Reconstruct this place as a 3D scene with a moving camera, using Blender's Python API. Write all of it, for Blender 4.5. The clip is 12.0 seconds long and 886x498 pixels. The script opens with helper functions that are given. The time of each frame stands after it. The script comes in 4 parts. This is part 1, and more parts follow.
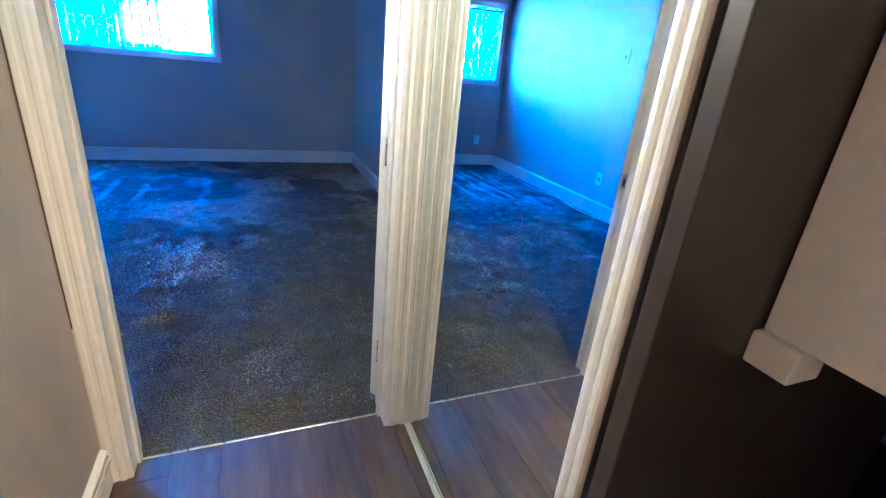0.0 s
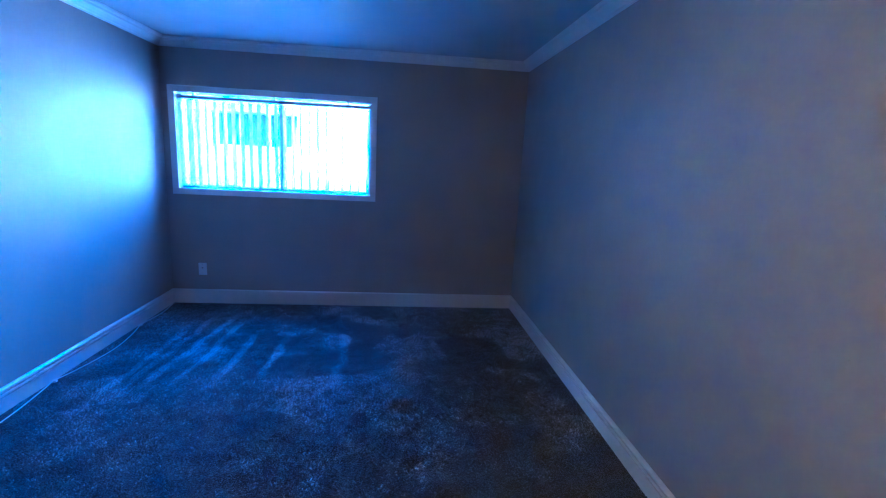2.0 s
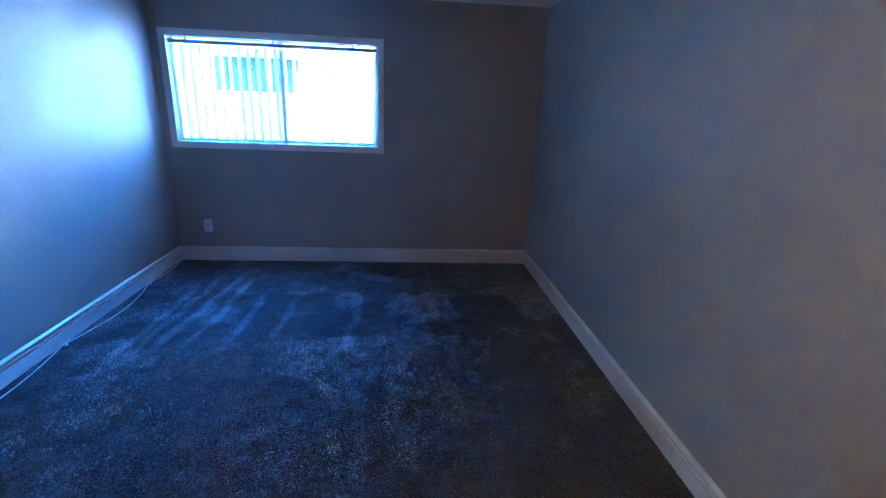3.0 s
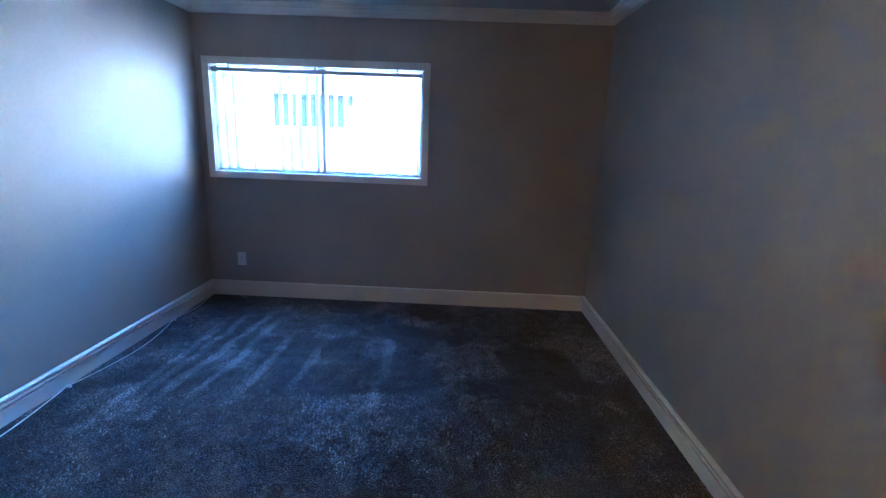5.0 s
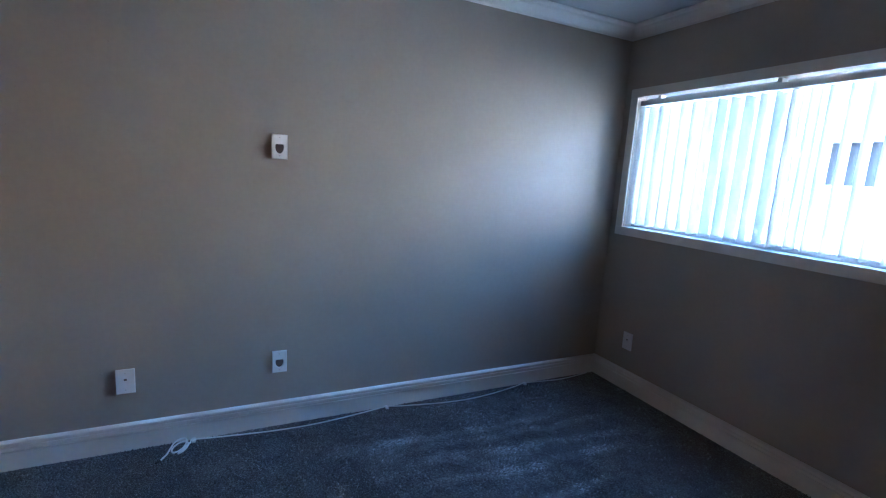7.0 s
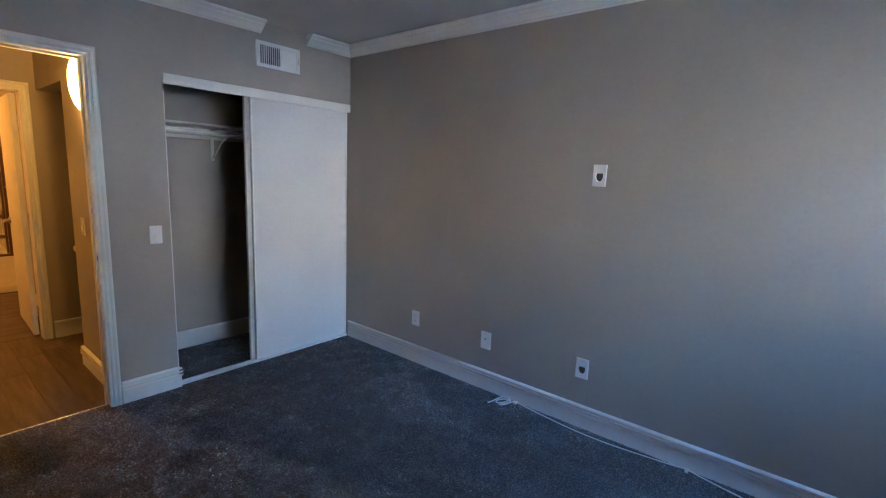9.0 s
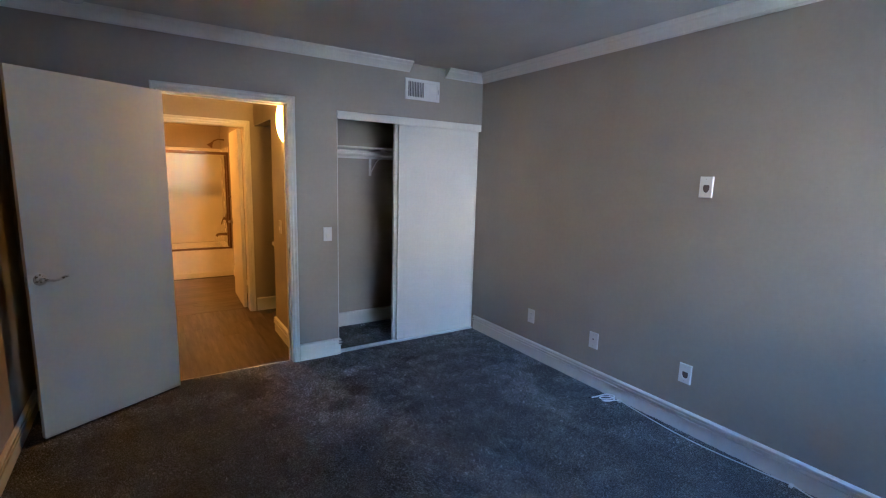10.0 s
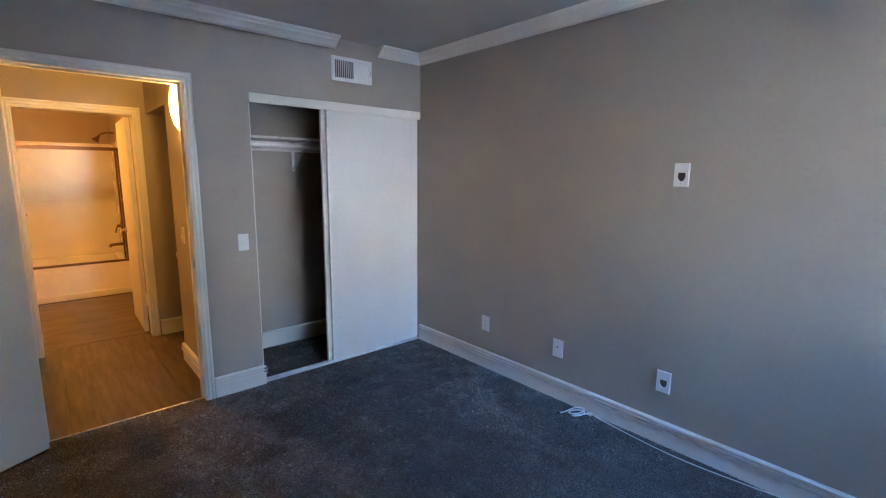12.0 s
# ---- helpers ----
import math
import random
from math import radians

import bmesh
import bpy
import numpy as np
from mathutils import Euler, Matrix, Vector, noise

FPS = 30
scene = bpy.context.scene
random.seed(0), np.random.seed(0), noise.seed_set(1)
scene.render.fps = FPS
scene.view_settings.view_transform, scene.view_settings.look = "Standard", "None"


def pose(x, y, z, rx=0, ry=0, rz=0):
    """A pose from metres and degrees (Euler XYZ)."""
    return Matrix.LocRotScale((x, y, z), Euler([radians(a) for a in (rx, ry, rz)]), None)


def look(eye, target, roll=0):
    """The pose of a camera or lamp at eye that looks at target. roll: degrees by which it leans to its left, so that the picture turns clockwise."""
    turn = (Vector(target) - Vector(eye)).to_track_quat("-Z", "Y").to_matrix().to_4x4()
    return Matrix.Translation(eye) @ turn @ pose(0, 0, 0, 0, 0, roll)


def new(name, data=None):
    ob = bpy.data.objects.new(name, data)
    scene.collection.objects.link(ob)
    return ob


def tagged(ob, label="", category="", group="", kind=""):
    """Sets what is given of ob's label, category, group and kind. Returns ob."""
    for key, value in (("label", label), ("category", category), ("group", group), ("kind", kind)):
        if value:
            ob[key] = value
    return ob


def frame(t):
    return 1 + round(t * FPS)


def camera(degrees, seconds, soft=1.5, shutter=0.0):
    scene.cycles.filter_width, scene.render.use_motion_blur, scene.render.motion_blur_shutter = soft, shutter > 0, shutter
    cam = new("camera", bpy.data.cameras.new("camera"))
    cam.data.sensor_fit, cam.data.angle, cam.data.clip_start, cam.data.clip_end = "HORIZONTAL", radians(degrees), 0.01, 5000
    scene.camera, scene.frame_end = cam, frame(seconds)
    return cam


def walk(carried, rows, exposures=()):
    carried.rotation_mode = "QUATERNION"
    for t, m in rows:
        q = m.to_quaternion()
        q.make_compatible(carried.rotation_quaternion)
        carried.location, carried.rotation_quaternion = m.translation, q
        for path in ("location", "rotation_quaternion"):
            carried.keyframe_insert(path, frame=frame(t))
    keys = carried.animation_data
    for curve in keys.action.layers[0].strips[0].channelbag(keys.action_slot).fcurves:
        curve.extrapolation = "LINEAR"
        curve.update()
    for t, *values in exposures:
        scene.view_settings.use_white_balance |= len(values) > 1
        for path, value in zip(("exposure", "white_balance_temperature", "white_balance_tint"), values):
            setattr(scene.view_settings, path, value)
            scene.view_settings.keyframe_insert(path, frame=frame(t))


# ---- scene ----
cam = camera(87.7, 12.0, soft=1.15)
PATH = [
    (0, (1.209, 1.221, 1.303), (1.948, 2.924, 0.56), 5.7),
    (0.5, (1.218, 1.572, 1.381), (1.742, 3.404, 0.774), 4.2),
    (0.7, (1.192, 1.731, 1.405), (1.651, 3.596, 0.845), 3.6),
    (1, (1.186, 1.959, 1.44), (1.554, 3.862, 0.946), 2.8),
    (1.5, (1.168, 2.287, 1.494), (1.409, 4.231, 1.091), 2.6),
    (2, (1.162, 2.53, 1.529), (1.365, 4.483, 1.149), 2.9),
    (2.5, (1.11, 2.682, 1.522), (1.332, 4.628, 1.121), 2.7),
    (3, (1.124, 2.71, 1.565), (1.302, 4.609, 0.961), 2.4),
    (3.2, (1.139, 2.712, 1.569), (1.304, 4.563, 0.83), 2.2),
    (4.8, (1.191, 3.052, 1.499), (1.217, 4.989, 1.0), 2.8),
    (5, (1.204, 3.159, 1.487), (1.154, 5.104, 1.021), 2.2),
    (5.5, (1.355, 3.496, 1.463), (0.897, 5.391, 1.019), 1.7),
    (6, (1.437, 3.85, 1.453), (0.527, 5.589, 1.067), 3.1),
    (6.5, (1.415, 4.237, 1.462), (0.015, 5.621, 1.109), 3.9),
    (7, (1.481, 4.61, 1.444), (-0.293, 5.472, 1.115), 3.6),
    (7.5, (1.379, 4.912, 1.418), (-0.587, 5.099, 1.1), 4.0),
    (7.7, (1.343, 5.043, 1.416), (-0.633, 4.935, 1.125), 4.1),
    (9.3, (1.612, 6.059, 1.529), (0.238, 4.644, 1.2), 2.0),
    (9.5, (1.646, 6.168, 1.543), (0.38, 4.654, 1.221), 2.0),
    (10, (1.721, 6.337, 1.542), (0.654, 4.675, 1.228), 1.6),
    (10.5, (1.738, 6.347, 1.541), (0.672, 4.686, 1.217), 1.6),
    (11, (1.712, 6.278, 1.541), (0.647, 4.619, 1.201), 1.4),
    (11.5, (1.633, 6.074, 1.519), (0.478, 4.477, 1.178), 0.9),
    (12, (1.518, 5.888, 1.518), (0.216, 4.406, 1.193), 0.5),
]
# (seconds, stops, kelvin, tint): the picture starts out balanced for the warm lamps and settles for daylight
EXPOSURES = [
    (0.0, 7.55, 2690, 11),
    (0.6, 6.85, 2750, 15),
    (1.5, 6.65, 2800, 19),
    (2.5, 6.58, 3180, 18),
    (5.0, 6.65, 3980, 16),
    (6.0, 6.42, 4400, 16),
    (7.5, 5.92, 4750, 16),
    (9.3, 6.02, 4850, 18),
    (12.0, 6.3, 4850, 18),
]
walk(cam, [(t, look(eye, target, roll)) for t, eye, target, roll in PATH], EXPOSURES)

# ---- world and large lights ----
world = bpy.data.worlds.new("sky")
scene.world = world
world.use_nodes = True
wn = world.node_tree.nodes
sky = wn.new("ShaderNodeTexSky")
sky.sky_type = "NISHITA"
sky.sun_disc = False
sky.air_density, sky.dust_density, sky.ozone_density = 1.7, 0.4, 2.6
SUN_ELEVATION, SUN_AZIMUTH = 35, 1
sky.sun_elevation = radians(SUN_ELEVATION)
sky.sun_rotation = radians(180 - SUN_AZIMUTH)
wn["Background"].inputs["Strength"].default_value = 0.15
world.node_tree.links.new(sky.outputs[0], wn["Background"].inputs["Color"])

sun_data = bpy.data.lights.new("sun", "SUN")
sun_data.energy, sun_data.angle, sun_data.color = 3.3, radians(0.5), (1.0, 0.85, 0.64)
sun = new("sun", sun_data)
sun.matrix_world = pose(0, 0, 20, 90 - SUN_ELEVATION, 0, SUN_AZIMUTH)

# ---- plan of the place, metres ----
XL, XR = -1.028, 2.400            # bedroom side walls
YD, YW = 2.678, 7.178             # door wall and window wall
ZC = 2.485                        # ceiling
HALL_FACE = 2.556                 # hall side of the door wall
DX0, DX1, DTOP = 0.80, 1.612, 2.043    # bedroom door opening
HX = 0.733                        # hall wall with the lamp
MX = 1.703                        # mirror plane
YB0, YB1 = 0.92, 1.042            # wall between hall and bathroom
NY = 1.828                        # corner of the vanity recess
CX1, CTOP = 0.412, 2.033          # closet opening
CBACK = 1.99
WX0, WX1, WZ0, WZ1 = -0.908, 0.885, 1.142, 2.022   # window opening

# ---- materials ----


def mat_new(name):
    m = bpy.data.materials.new(name)
    m.use_nodes = True
    return m, m.node_tree.nodes, m.node_tree.links, m.node_tree.nodes["Principled BSDF"]


def coords(n, l, scale=(1, 1, 1), rot=(0, 0, 0)):
    tc, mp = n.new("ShaderNodeTexCoord"), n.new("ShaderNodeMapping")
    mp.inputs["Scale"].default_value = scale
    mp.inputs["Rotation"].default_value = rot
    l.new(tc.outputs["Object"], mp.inputs["Vector"])
    return mp.outputs["Vector"]


def noise_node(n, l, vec, scale, detail=4, rough=0.55):
    t = n.new("ShaderNodeTexNoise")
    t.inputs["Scale"].default_value, t.inputs["Detail"].default_value, t.inputs["Roughness"].default_value = scale, detail, rough
    l.new(vec, t.inputs["Vector"])
    return t.outputs["Fac"]


def ramp(n, l, fac, stops):
    r = n.new("ShaderNodeValToRGB")
    while len(r.color_ramp.elements) < len(stops):
        r.color_ramp.elements.new(0.5)
    for e, (p, c) in zip(r.color_ramp.elements, stops):
        e.position, e.color = p, (*c, 1)
    l.new(fac, r.inputs["Fac"])
    return r.outputs["Color"]


def bump(n, l, height, strength, dist, bsdf):
    b = n.new("ShaderNodeBump")
    b.inputs["Strength"].default_value, b.inputs["Distance"].default_value = strength, dist
    l.new(height, b.inputs["Height"])
    l.new(b.outputs["Normal"], bsdf.inputs["Normal"])


def multiply(n, l, a, b, fac=1.0):
    m = n.new("ShaderNodeMixRGB")
    m.blend_type = "MULTIPLY"
    m.inputs[0].default_value = fac
    l.new(a, m.inputs[1])
    l.new(b, m.inputs[2])
    return m.outputs[0]


def paint(name, color, rough=0.6, texture=260, strength=0.15, vary=0.06, pimples=0.0):
    """Rolled paint: fine orange peel, faint blotches."""
    m, n, l, p = mat_new(name)
    v = coords(n, l)
    lo, hi = [c * (1 - vary) for c in color], [min(1, c * (1 + vary)) for c in color]
    blot = ramp(n, l, noise_node(n, l, v, 1.6, 5), [(0.3, lo), (0.7, hi)])
    fine = ramp(n, l, noise_node(n, l, v, 45, 3), [(0.35, (0.96, 0.96, 0.96)), (0.65, (1, 1, 1))])
    l.new(multiply(n, l, blot, fine), p.inputs["Base Color"])
    l.new(ramp(n, l, noise_node(n, l, v, 7, 4), [(0.3, (rough - 0.06,) * 3), (0.7, (rough + 0.06,) * 3)]), p.inputs["Roughness"])
    vor = n.new("ShaderNodeTexVoronoi")
    vor.inputs["Scale"].default_value = 11
    l.new(v, vor.inputs["Vector"])
    dots = ramp(n, l, vor.outputs["Distance"], [(0.03, (1, 1, 1)), (0.07, (0, 0, 0))])
    mixed = n.new("ShaderNodeMath")
    mixed.operation = "MULTIPLY_ADD"
    mixed.inputs[1].default_value = pimples
    l.new(dots, mixed.inputs[0])
    l.new(noise_node(n, l, v, texture, 3), mixed.inputs[2])
    bump(n, l, mixed.outputs[0], strength, 0.002, p)
    return m


def metal(name, color, rough, metallic=1.0):
    m, n, l, p = mat_new(name)
    v = coords(n, l)
    l.new(ramp(n, l, noise_node(n, l, v, 30, 4), [(0.3, [c * 0.88 for c in color]), (0.7, color)]), p.inputs["Base Color"])
    l.new(ramp(n, l, noise_node(n, l, v, 60, 3), [(0.3, (rough * 0.8,) * 3), (0.7, (rough * 1.25,) * 3)]), p.inputs["Roughness"])
    p.inputs["Metallic"].default_value = metallic
    return m


def plastic(name, color, rough=0.35):
    m, n, l, p = mat_new(name)
    v = coords(n, l)
    l.new(ramp(n, l, noise_node(n, l, v, 20, 4), [(0.3, [c * 0.94 for c in color]), (0.7, color)]), p.inputs["Base Color"])
    p.inputs["Roughness"].default_value = rough
    return m


def carpet_material():
    m, n, l, p = mat_new("carpet_pile")
    v = coords(n, l)
    streak_v = coords(n, l, (8.0, 0.8, 1), (0, 0, radians(-16)))
    base = ramp(n, l, noise_node(n, l, v, 110, 3, 0.7), [(0.38, (0.040, 0.038, 0.037)), (0.50, (0.082, 0.078, 0.075)), (0.63, (0.14, 0.134, 0.130))])
    speck = ramp(n, l, noise_node(n, l, v, 190, 2, 0.8), [(0.38, (0.35, 0.35, 0.35)), (0.58, (1, 1, 1)), (0.72, (1.0, 1.0, 1.0))])
    foot = ramp(n, l, noise_node(n, l, v, 5.5, 5, 0.65), [(0.38, (0.45, 0.45, 0.45)), (0.56, (1, 1, 1))])
    # vacuum streaks: lighter and darker nap painted as colour
    vac = ramp(n, l, noise_node(n, l, streak_v, 1.7, 4, 0.6), [(0.40, (0.5, 0.5, 0.5)), (0.60, (1, 1, 1))])
    c = multiply(n, l, multiply(n, l, base, speck), multiply(n, l, foot, vac))
    l.new(c, p.inputs["Base Color"])
    p.inputs["Roughness"].default_value = 0.95
    p.inputs["Specular IOR Level"].default_value = 0.1
    p.inputs["Sheen Weight"].default_value = 0.35
    p.inputs["Sheen Roughness"].default_value = 0.5
    add = n.new("ShaderNodeMath")
    add.operation = "MULTIPLY_ADD"
    add.inputs[1].default_value = 0.45
    l.new(noise_node(n, l, v, 130, 3, 0.75), add.inputs[0])
    l.new(noise_node(n, l, v, 9, 5, 0.6), add.inputs[2])
    bump(n, l, add.outputs[0], 1.0, 0.035, p)
    return m


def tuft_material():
    """Cut yarn; nap sheen, set tuft by tuft, is painted as lighter and darker strokes."""
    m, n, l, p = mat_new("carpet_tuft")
    geo, nap_sheen = n.new("ShaderNodeNewGeometry"), n.new("ShaderNodeAttribute")
    nap_sheen.attribute_name = "nap_sheen"
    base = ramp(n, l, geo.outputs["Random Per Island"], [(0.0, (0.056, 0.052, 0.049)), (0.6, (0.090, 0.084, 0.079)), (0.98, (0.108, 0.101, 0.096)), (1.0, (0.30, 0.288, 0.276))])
    # base colour scaled by the painted sheen of the nap
    nap = ramp(n, l, nap_sheen.outputs["Fac"], [(0.0, (0.36, 0.36, 0.36)), (0.5, (0.70, 0.70, 0.70)), (1.0, (1.35, 1.35, 1.35))])
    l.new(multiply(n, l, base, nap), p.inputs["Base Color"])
    p.inputs["Roughness"].default_value = 0.62
    p.inputs["Specular IOR Level"].default_value = 0.45
    p.inputs["Sheen Weight"].default_value = 0.6
    p.inputs["Sheen Roughness"].default_value = 0.35
    return m


def plank_material(name, dark, mid, light):
    """Wood-look vinyl, grain along local y, tone varied by plank."""
    m, n, l, p = mat_new(name)
    oi = n.new("ShaderNodeObjectInfo")
    tc, mp, comb = n.new("ShaderNodeTexCoord"), n.new("ShaderNodeMapping"), n.new("ShaderNodeCombineXYZ")
    mul = n.new("ShaderNodeMath")
    mul.operation = "MULTIPLY"
    mul.inputs[1].default_value = 37.0
    l.new(oi.outputs["Random"], mul.inputs[0])
    for k in (0, 1, 2):
        l.new(mul.outputs[0], comb.inputs[k])
    mp.inputs["Scale"].default_value = (9, 0.9, 1)
    l.new(tc.outputs["Object"], mp.inputs["Vector"])
    l.new(comb.outputs[0], mp.inputs["Location"])
    grain = noise_node(n, l, mp.outputs[0], 3.2, 7, 0.65)
    col = ramp(n, l, grain, [(0.28, dark), (0.5, mid), (0.72, light)])
    tone = ramp(n, l, oi.outputs["Random"], [(0.0, (0.72, 0.72, 0.72)), (1.0, (1, 1, 1))])
    l.new(multiply(n, l, col, tone), p.inputs["Base Color"])
    l.new(ramp(n, l, grain, [(0.3, (0.42,) * 3), (0.7, (0.3,) * 3)]), p.inputs["Roughness"])
    bump(n, l, grain, 0.12, 0.002, p)
    return m


WALL = paint("greige_wall_paint", (0.355, 0.308, 0.247), 0.55, 240, 0.3, 0.05, 5.0)
CEILING = paint("ceiling_paint", (0.50, 0.487, 0.455), 0.85, 150, 0.5)
TRIM = paint("white_trim_paint", (0.74, 0.71, 0.645), 0.34, 90, 0.05, 0.03)
DOOR_PAINT = paint("white_door_paint", (0.68, 0.655, 0.605), 0.42, 120, 0.07, 0.03)
PLATE = plastic("white_plate_plastic", (0.78, 0.765, 0.74), 0.26)
# dark plastics, also painted in for the shade inside holes and recesses
DARK = plastic("dark_cavity", (0.03, 0.028, 0.026), 0.8)
CAVITY = plastic("brown_recess_shade", (0.10, 0.075, 0.065), 0.8)
CABLE = plastic("white_cable_jacket", (0.78, 0.77, 0.75), 0.4)
NICKEL = metal("satin_nickel", (0.60, 0.56, 0.50), 0.3)
CHROME = metal("chrome", (0.75, 0.74, 0.72), 0.12)
BRONZE = metal("brushed_bronze", (0.20, 0.125, 0.07), 0.42)
ALU = metal("white_aluminium", (0.72, 0.73, 0.74), 0.4, 0.25)
CARPET = carpet_material()
TUFT = tuft_material()
PLANK = plank_material("brown_vinyl_plank", (0.050, 0.034, 0.023), (0.092, 0.063, 0.042), (0.150, 0.107, 0.073))
CERAMIC = plastic("white_glazed_tub", (0.80, 0.77, 0.72), 0.15)
SURROUND = paint("cream_tub_surround", (0.76, 0.72, 0.65), 0.25, 20, 0.03, 0.02)
CABINET = paint("dark_stained_cabinet", (0.045, 0.035, 0.03), 0.4, 60, 0.08, 0.2)
STUCCO = paint("white_stucco", (0.82, 0.80, 0.76), 0.9, 60, 0.6, 0.04)
BRIGHT_STUCCO = paint("bright_white_stucco", (0.82, 0.78, 0.72), 0.9, 60, 0.6, 0.04)
TEAL = paint("teal_siding_paint", (0.085, 0.095, 0.095), 0.7, 60, 0.3, 0.06)
BLUE_DARK = paint("dark_window_shade", (0.012, 0.014, 0.020), 0.5, 60, 0.2, 0.1)
ROOFING = paint("grey_roofing", (0.22, 0.215, 0.205), 0.9, 40, 0.6, 0.1)
ASPHALT = paint("worn_asphalt_ground", (0.10, 0.095, 0.088), 0.9, 30, 0.6, 0.15)
RED = plastic("red_sign_paint", (0.6, 0.03, 0.03), 0.5)


def mirror_material():
    m, n, l, p = mat_new("silvered_mirror")
    p.inputs["Base Color"].default_value = (0.88, 0.90, 0.89, 1)
    p.inputs["Metallic"].default_value = 1
    v = coords(n, l)
    l.new(ramp(n, l, noise_node(n, l, v, 9, 5), [(0.5, (0.012,) * 3), (0.8, (0.04,) * 3)]), p.inputs["Roughness"])
    return m


def glass_material(name, tint=(0.97, 0.985, 0.98), share=0.10, rough=0.02):
    m, n, l, p = mat_new(name)
    n.remove(p)
    t, g, mix = n.new("ShaderNodeBsdfTransparent"), n.new("ShaderNodeBsdfGlossy"), n.new("ShaderNodeMixShader")
    t.inputs[0].default_value = (*tint, 1)
    g.inputs["Roughness"].default_value = rough
    mix.inputs[0].default_value = share
    l.new(t.outputs[0], mix.inputs[1])
    l.new(g.outputs[0], mix.inputs[2])
    l.new(mix.outputs[0], n["Material Output"].inputs[0])
    return m


def slat_material():
    m, n, l, p = mat_new("white_vinyl_slat")
    v = coords(n, l)
    tr, mix = n.new("ShaderNodeBsdfTranslucent"), n.new("ShaderNodeMixShader")
    c = ramp(n, l, noise_node(n, l, v, 12, 3), [(0.3, (0.54, 0.54, 0.52)), (0.7, (0.60, 0.60, 0.585))])
    l.new(c, p.inputs["Base Color"])
    l.new(c, tr.inputs[0])
    p.inputs["Roughness"].default_value = 0.4
    mix.inputs[0].default_value = 0.15
    l.new(p.outputs[0], mix.inputs[1])
    l.new(tr.outputs[0], mix.inputs[2])
    l.new(mix.outputs[0], n["Material Output"].inputs[0])
    return m


def glow_material(name, color, strength):
    m, n, l, p = mat_new(name)
    p.inputs["Base Color"].default_value = (0.9, 0.85, 0.75, 1)
    p.inputs["Emission Color"].default_value = (*color, 1)
    p.inputs["Emission Strength"].default_value = strength
    m.cycles.emission_sampling = "FRONT"
    return m


MIRROR = mirror_material()
GLASS = glass_material("clear_window_glass")
SHOWER_GLASS = glass_material("shower_glass", (0.93, 0.95, 0.94), 0.03, 0.25)
SLAT = slat_material()
SCONCE_GLOW = glow_material("lit_frosted_glass", (1.0, 0.44, 0.05), 1.8)
BATH_GLOW = glow_material("lit_bath_dome", (1.0, 0.35, 0.025), 3.3)

# ---- builders ----


def box(bm, x0, x1, y0, y1, z0, z1, bevel=0.0):
    vs = [bm.verts.new((x, y, z)) for z in (z0, z1) for x, y in ((x0, y0), (x1, y0), (x1, y1), (x0, y1))]
    fs = [bm.faces.new([vs[i] for i in q]) for q in ((3, 2, 1, 0), (4, 5, 6, 7), (0, 1, 5, 4), (1, 2, 6, 5), (2, 3, 7, 6), (3, 0, 4, 7))]
    if bevel:
        es = list({e for f in fs for e in f.edges})
        bmesh.ops.bevel(bm, geom=es, offset=bevel, segments=2, profile=0.6, affect="EDGES")
    return bm


def boxes(*dims, bevel=0.0):
    bm = bmesh.new()
    for d in dims:
        box(bm, *d, bevel=bevel)
    return bm


def lathe(profile, axis="Z", segments=24):
    """A turned shape from (radius, height) pairs round the axis."""
    bm = bmesh.new()
    rings = []
    for r, h in profile:
        ring = []
        for k in range(segments):
            a = 2 * math.pi * k / segments
            p = Vector((r * math.cos(a), r * math.sin(a), h))
            if axis == "Y":
                p = Vector((p.x, p.z, p.y))
            if axis == "X":
                p = Vector((p.z, p.x, p.y))
            ring.append(bm.verts.new(p))
        rings.append(ring)
    for a, b in zip(rings, rings[1:]):
        for k in range(segments):
            bm.faces.new((a[k], a[(k + 1) % segments], b[(k + 1) % segments], b[k]))
    bm.faces.new(rings[0])
    bm.faces.new(rings[-1])
    bmesh.ops.recalc_face_normals(bm, faces=bm.faces)
    return bm


def sweep(points, radius, segments=8):
    """A round bar or cable along a line of points."""
    bm = bmesh.new()
    pts = [Vector(p) for p in points]
    rings, side = [], None
    for i, p in enumerate(pts):
        d = (pts[min(i + 1, len(pts) - 1)] - pts[max(i - 1, 0)]).normalized()
        if side is None:
            side = d.orthogonal().normalized()
        side = (side - d * side.dot(d)).normalized()
        up = d.cross(side)
        rings.append([bm.verts.new(p + radius * (math.cos(a) * side + math.sin(a) * up)) for a in [2 * math.pi * k / segments for k in range(segments)]])
    for a, b in zip(rings, rings[1:]):
        for k in range(segments):
            bm.faces.new((a[k], a[(k + 1) % segments], b[(k + 1) % segments], b[k]))
    bm.faces.new(rings[0])
    bm.faces.new(rings[-1])
    bmesh.ops.recalc_face_normals(bm, faces=bm.faces)
    return bm


